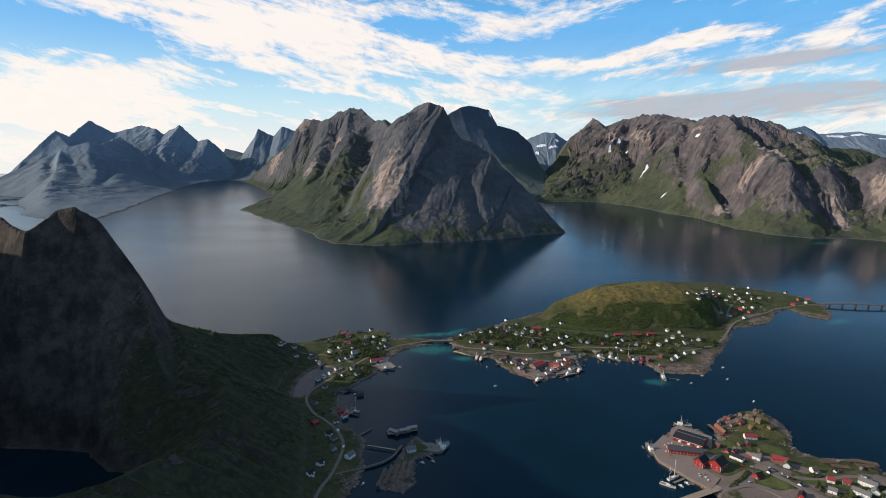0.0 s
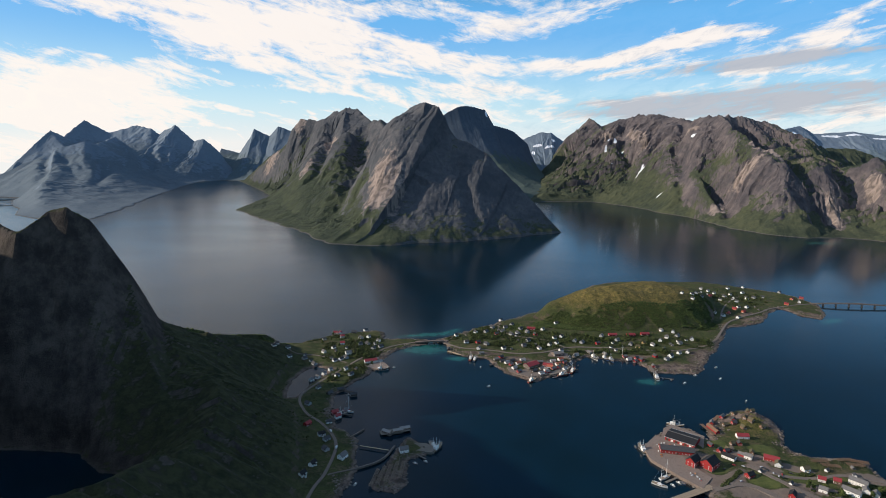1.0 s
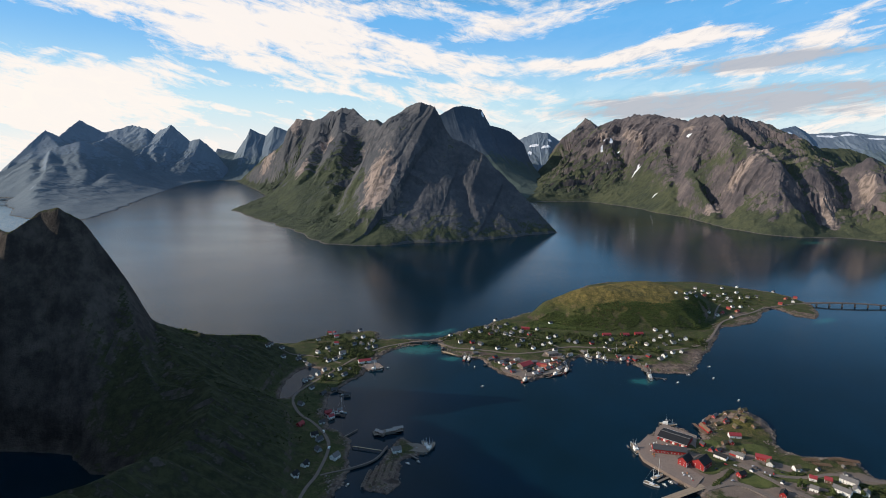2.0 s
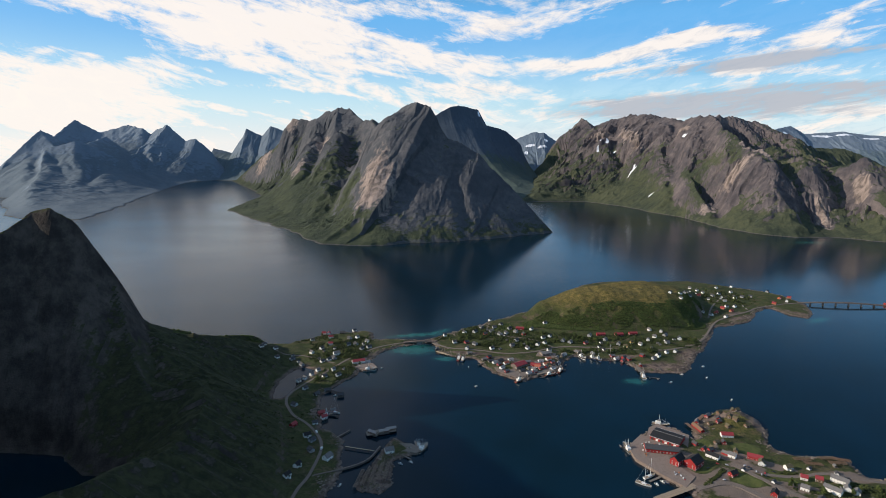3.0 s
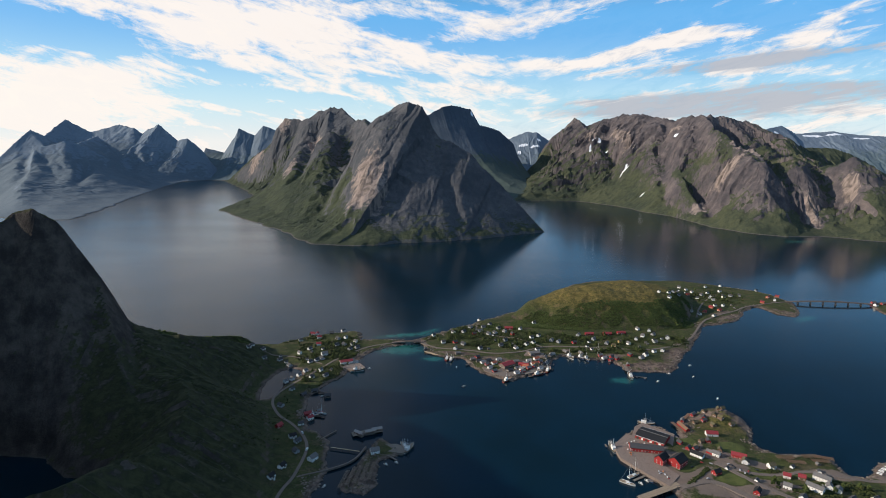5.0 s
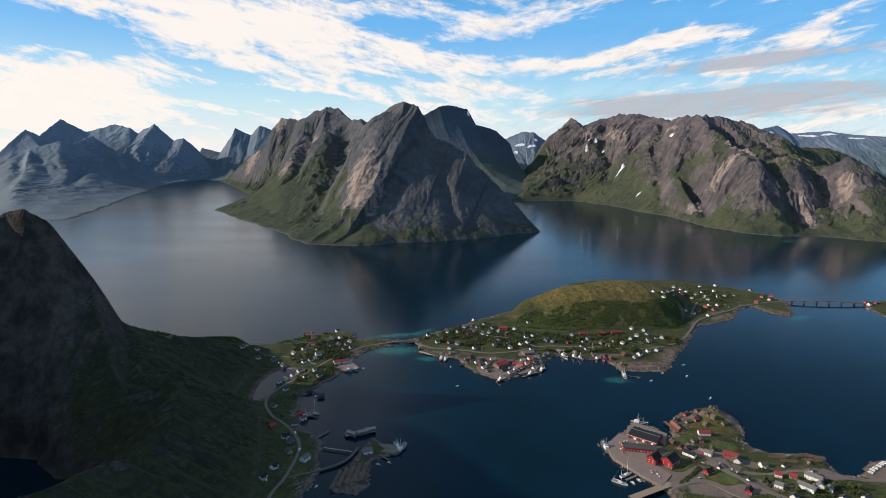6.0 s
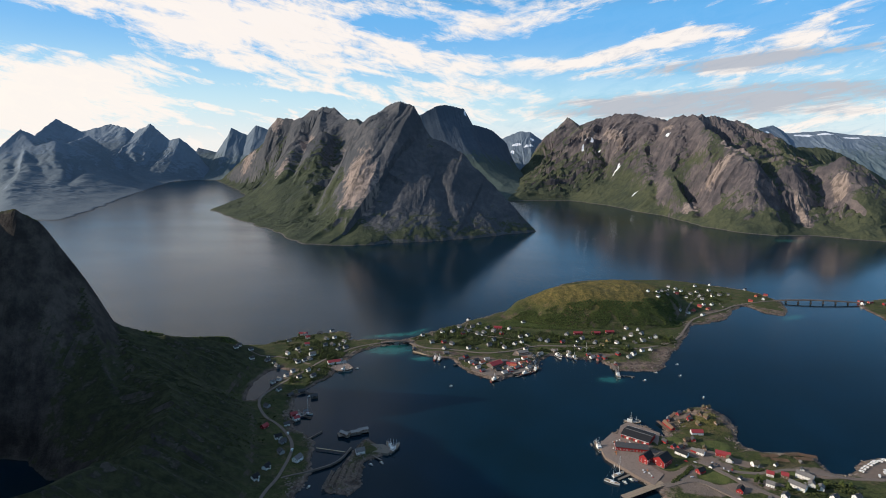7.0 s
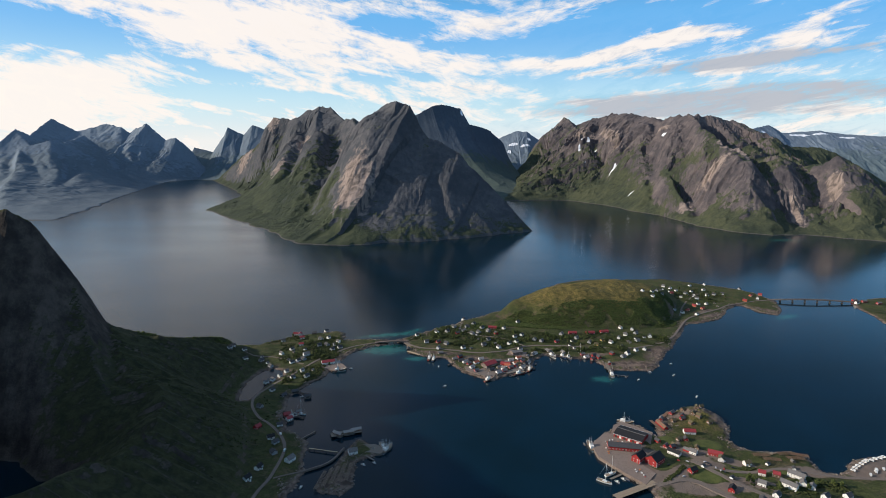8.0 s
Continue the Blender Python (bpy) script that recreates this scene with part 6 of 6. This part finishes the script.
# ---- trees and scrub ----
def clump(rnd, centre, radius, squash=0.8):
    """One ragged clump of leaves: a jittered twenty-sided form."""
    f = (1 + 5 ** 0.5) / 2
    base = [(-1, f, 0), (1, f, 0), (-1, -f, 0), (1, -f, 0), (0, -1, f), (0, 1, f), (0, -1, -f), (0, 1, -f), (f, 0, -1), (f, 0, 1), (-f, 0, -1), (-f, 0, 1)]
    faces = [(0, 11, 5), (0, 5, 1), (0, 1, 7), (0, 7, 10), (0, 10, 11), (1, 5, 9), (5, 11, 4), (11, 10, 2), (10, 7, 6), (7, 1, 8), (3, 9, 4), (3, 4, 2), (3, 2, 6), (3, 6, 8), (3, 8, 9), (4, 9, 5), (2, 4, 11), (6, 2, 10), (8, 6, 7), (9, 8, 1)]
    turn = rnd.uniform(0, 6.28)
    c, s = math.cos(turn), math.sin(turn)
    pts = []
    for x, y, z in base:
        k = radius / 1.9 * rnd.uniform(0.55, 1.35)
        pts.append((centre[0] + (x * c - y * s) * k, centre[1] + (x * s + y * c) * k, centre[2] + z * k * squash))
    return pts, faces


def leafy(name, centres, mat, seed, parent=None):
    """Many clumps joined into one mesh."""
    rnd, pts, faces = random.Random(seed), [], []
    for centre, radius in centres:
        p, f = clump(rnd, centre, radius)
        faces += [tuple(i + len(pts) for i in t) for t in f]
        pts += p
    mesh = bpy.data.meshes.new(name)
    mesh.from_pydata(pts, [], faces)
    mesh.materials.append(mat)
    ob = new(name, mesh)
    if parent is not None:
        ob.parent = parent
    return ob


def tree(label, high, seed):
    rnd = random.Random(seed)
    ob = new("birch_tree")
    tagged(ob, label, "tree", "village trees")
    bm = bmesh.new()
    rod(bm, (0, 0, -0.5), (0.1, 0, high * 0.75), 0.16, 0.05)
    for k in range(5):
        a, z = k * 2.4, high * (0.3 + 0.1 * k)
        rod(bm, (0, 0, z), (math.cos(a) * high * 0.25, math.sin(a) * high * 0.25, z + high * 0.18), 0.07, 0.02, 4)
    part("trunk", bm, MAT["bark"], ob)
    centres = []
    for k in range(16):
        a, t = rnd.uniform(0, 6.28), rnd.random()
        r = high * 0.27 * math.sin(math.pi * (0.18 + 0.75 * t)) * rnd.uniform(0.5, 1.1)
        centres.append(((math.cos(a) * r, math.sin(a) * r, high * (0.28 + 0.66 * t)), high * rnd.uniform(0.10, 0.18)))
    leafy("crown", centres, MAT["leaves"], seed, ob)
    return ob


def scatter(count, spots, seed, keep_off):
    """Random places inside ellipses (x, y, half length, half width, turn), off the given places."""
    rnd, found = random.Random(seed), []
    while len(found) < count:
        cx, cy, a, b, turn = rnd.choice(spots)
        r, t = math.sqrt(rnd.random()), rnd.uniform(0, 6.28)
        u, v = a * r * math.cos(t), b * r * math.sin(t)
        c, s = math.cos(radians(turn)), math.sin(radians(turn))
        x, y = cx + u * c - v * s, cy + u * s + v * c
        if ground_at(x, y) > 1.6 and all((x - kx) ** 2 + (y - ky) ** 2 > 20 for kx, ky in keep_off):
            found.append((x, y))
    return found


HOMES = [(o.matrix_basis.translation.x, o.matrix_basis.translation.y) for o in scene.objects if o.parent is None and o.type == "EMPTY"]
GARDENS = [(60, 850, 45, 24, 20), (200, 850, 45, 20, 0), (280, 830, 55, 18, 0), (130, 812, 60, 14, -5), (400, 832, 30, 22, 20), (250, 790, 50, 8, 0), (-140, 830, 60, 25, 0), (-90, 770, 24, 40, 0), (150, 840, 60, 35, 10), (230, 835, 50, 14, 0), (340, 840, 60, 30, 0), (320, 790, 40, 12, 0), (-120, 780, 50, 45, 0), (-110, 690, 30, 40, 0), (375, 450, 45, 14, -10), (600, 1090, 60, 50, 40), (90, 880, 40, 24, 30)]
for k, high in enumerate((5.0, 6.5, 4.2)):
    settle(tree("green birch tree with a ragged crown among the houses", high, 40 + k), [(x, y, (x * 37) % 360) for x, y in scatter(80, GARDENS, 50 + k, HOMES)], size=1.0)


def scrub(name, count, spots, low, high, mat, seed, label, thin=0.0):
    rnd, centres = random.Random(seed), []
    for x, y in scatter(count, spots, seed, HOMES):
        if noise.noise((x / 28, y / 28, seed)) < thin:
            continue
        r = rnd.uniform(low, high)
        z = ground_at(x, y)
        for k in range(3):
            centres.append(((x + rnd.uniform(-r, r) * 0.7, y + rnd.uniform(-r, r) * 0.7, z + r * rnd.uniform(0.2, 0.7)), r * rnd.uniform(0.5, 0.9)))
    return tagged(leafy(name, centres, mat, seed), label, "scrub", kind="stuff")


scrub("birch_scrub", 9000, [(300, 905, 100, 24, 0), (380, 912, 80, 26, 5), (440, 925, 40, 34, 20), (480, 985, 24, 50, -25), (190, 915, 40, 20, 20), (230, 900, 60, 18, -10), (340, 915, 110, 18, 0), (150, 900, 40, 20, 10)], 0.7, 1.7, MAT["leaves"], 61, "dense green birch scrub on the hillside", -0.24)
scrub("garden_scrub", 12000, GARDENS, 0.6, 1.7, MAT["dark_leaves"], 62, "dark bushes between the village houses", -0.1)
scrub("fell_scrub", 2200, [(-220, 700, 60, 70, 0), (-240, 600, 70, 80, 0), (-200, 480, 70, 80, 0), (-160, 560, 40, 80, 0), (-290, 720, 30, 40, 0)], 0.4, 1.1, MAT["dark_leaves"], 63, "dark low scrub over the shaded fell slope", -0.05)

scrub("yard_hedge", 260, [(266, 462, 11, 1.6, 35), (281, 474, 11, 1.8, 43), (372, 438, 30, 6, -15), (318, 471, 6, 2.0, -25), (346, 476, 8, 3, 0)], 0.6, 1.3, MAT["dark_leaves"], 66, "dark hedge and bushes round the harbour lawns", -1.0)
scrub("crest_scrub", 420, [(-300, 742, 16, 10, 0), (-270, 765, 30, 8, 30), (-235, 785, 22, 10, 20), (-312, 700, 8, 24, 0)], 0.9, 2.0, MAT["leaves"], 64, "ragged green bushes along the low crest of the fell", -0.3)


# ---- shore boulders ----
def boulders(count, seed, band):
    rnd, pts, faces = random.Random(seed), [], []
    tries = 0
    while count and tries < 400000:
        tries += 1
        x, y = rnd.uniform(-128, 760), rnd.uniform(430, 1180)
        z = ground_at(x, y)
        if not band[0] < z < band[1]:
            continue
        p, f = clump(rnd, (x, y, z + 0.2), rnd.choice((0.4, 0.5, 0.7, 0.9, 1.5)), 0.6)
        faces += [tuple(i + len(pts) for i in t) for t in f]
        pts += p
        count -= 1
    mesh = bpy.data.meshes.new("shore_stones")
    mesh.from_pydata(pts, [], faces)
    mesh.materials.append(MAT["shore_stone"])
    return tagged(new("shore_stones", mesh), "scattered brown-grey boulders along the waterline", "stones", kind="stuff")


def stone_material():
    mat, n, shader = material("shore_stone")
    geo = n.add("ShaderNodeNewGeometry")
    fine = n.noise(geo.outputs["Position"], 0.5, 4.0, 0.6)
    colour = n.mix(n.math("ADD", n.math("MULTIPLY", geo.outputs["Random Per Island"], 0.6), n.math("MULTIPLY", fine, 0.4)), (0.055, 0.046, 0.038), (0.25, 0.20, 0.16))
    finish(n, shader, colour, 0.9, fine, 0.5, 0.3)
    return mat


MAT["shore_stone"] = stone_material()
boulders(4500, 71, (-0.4, 2.3))
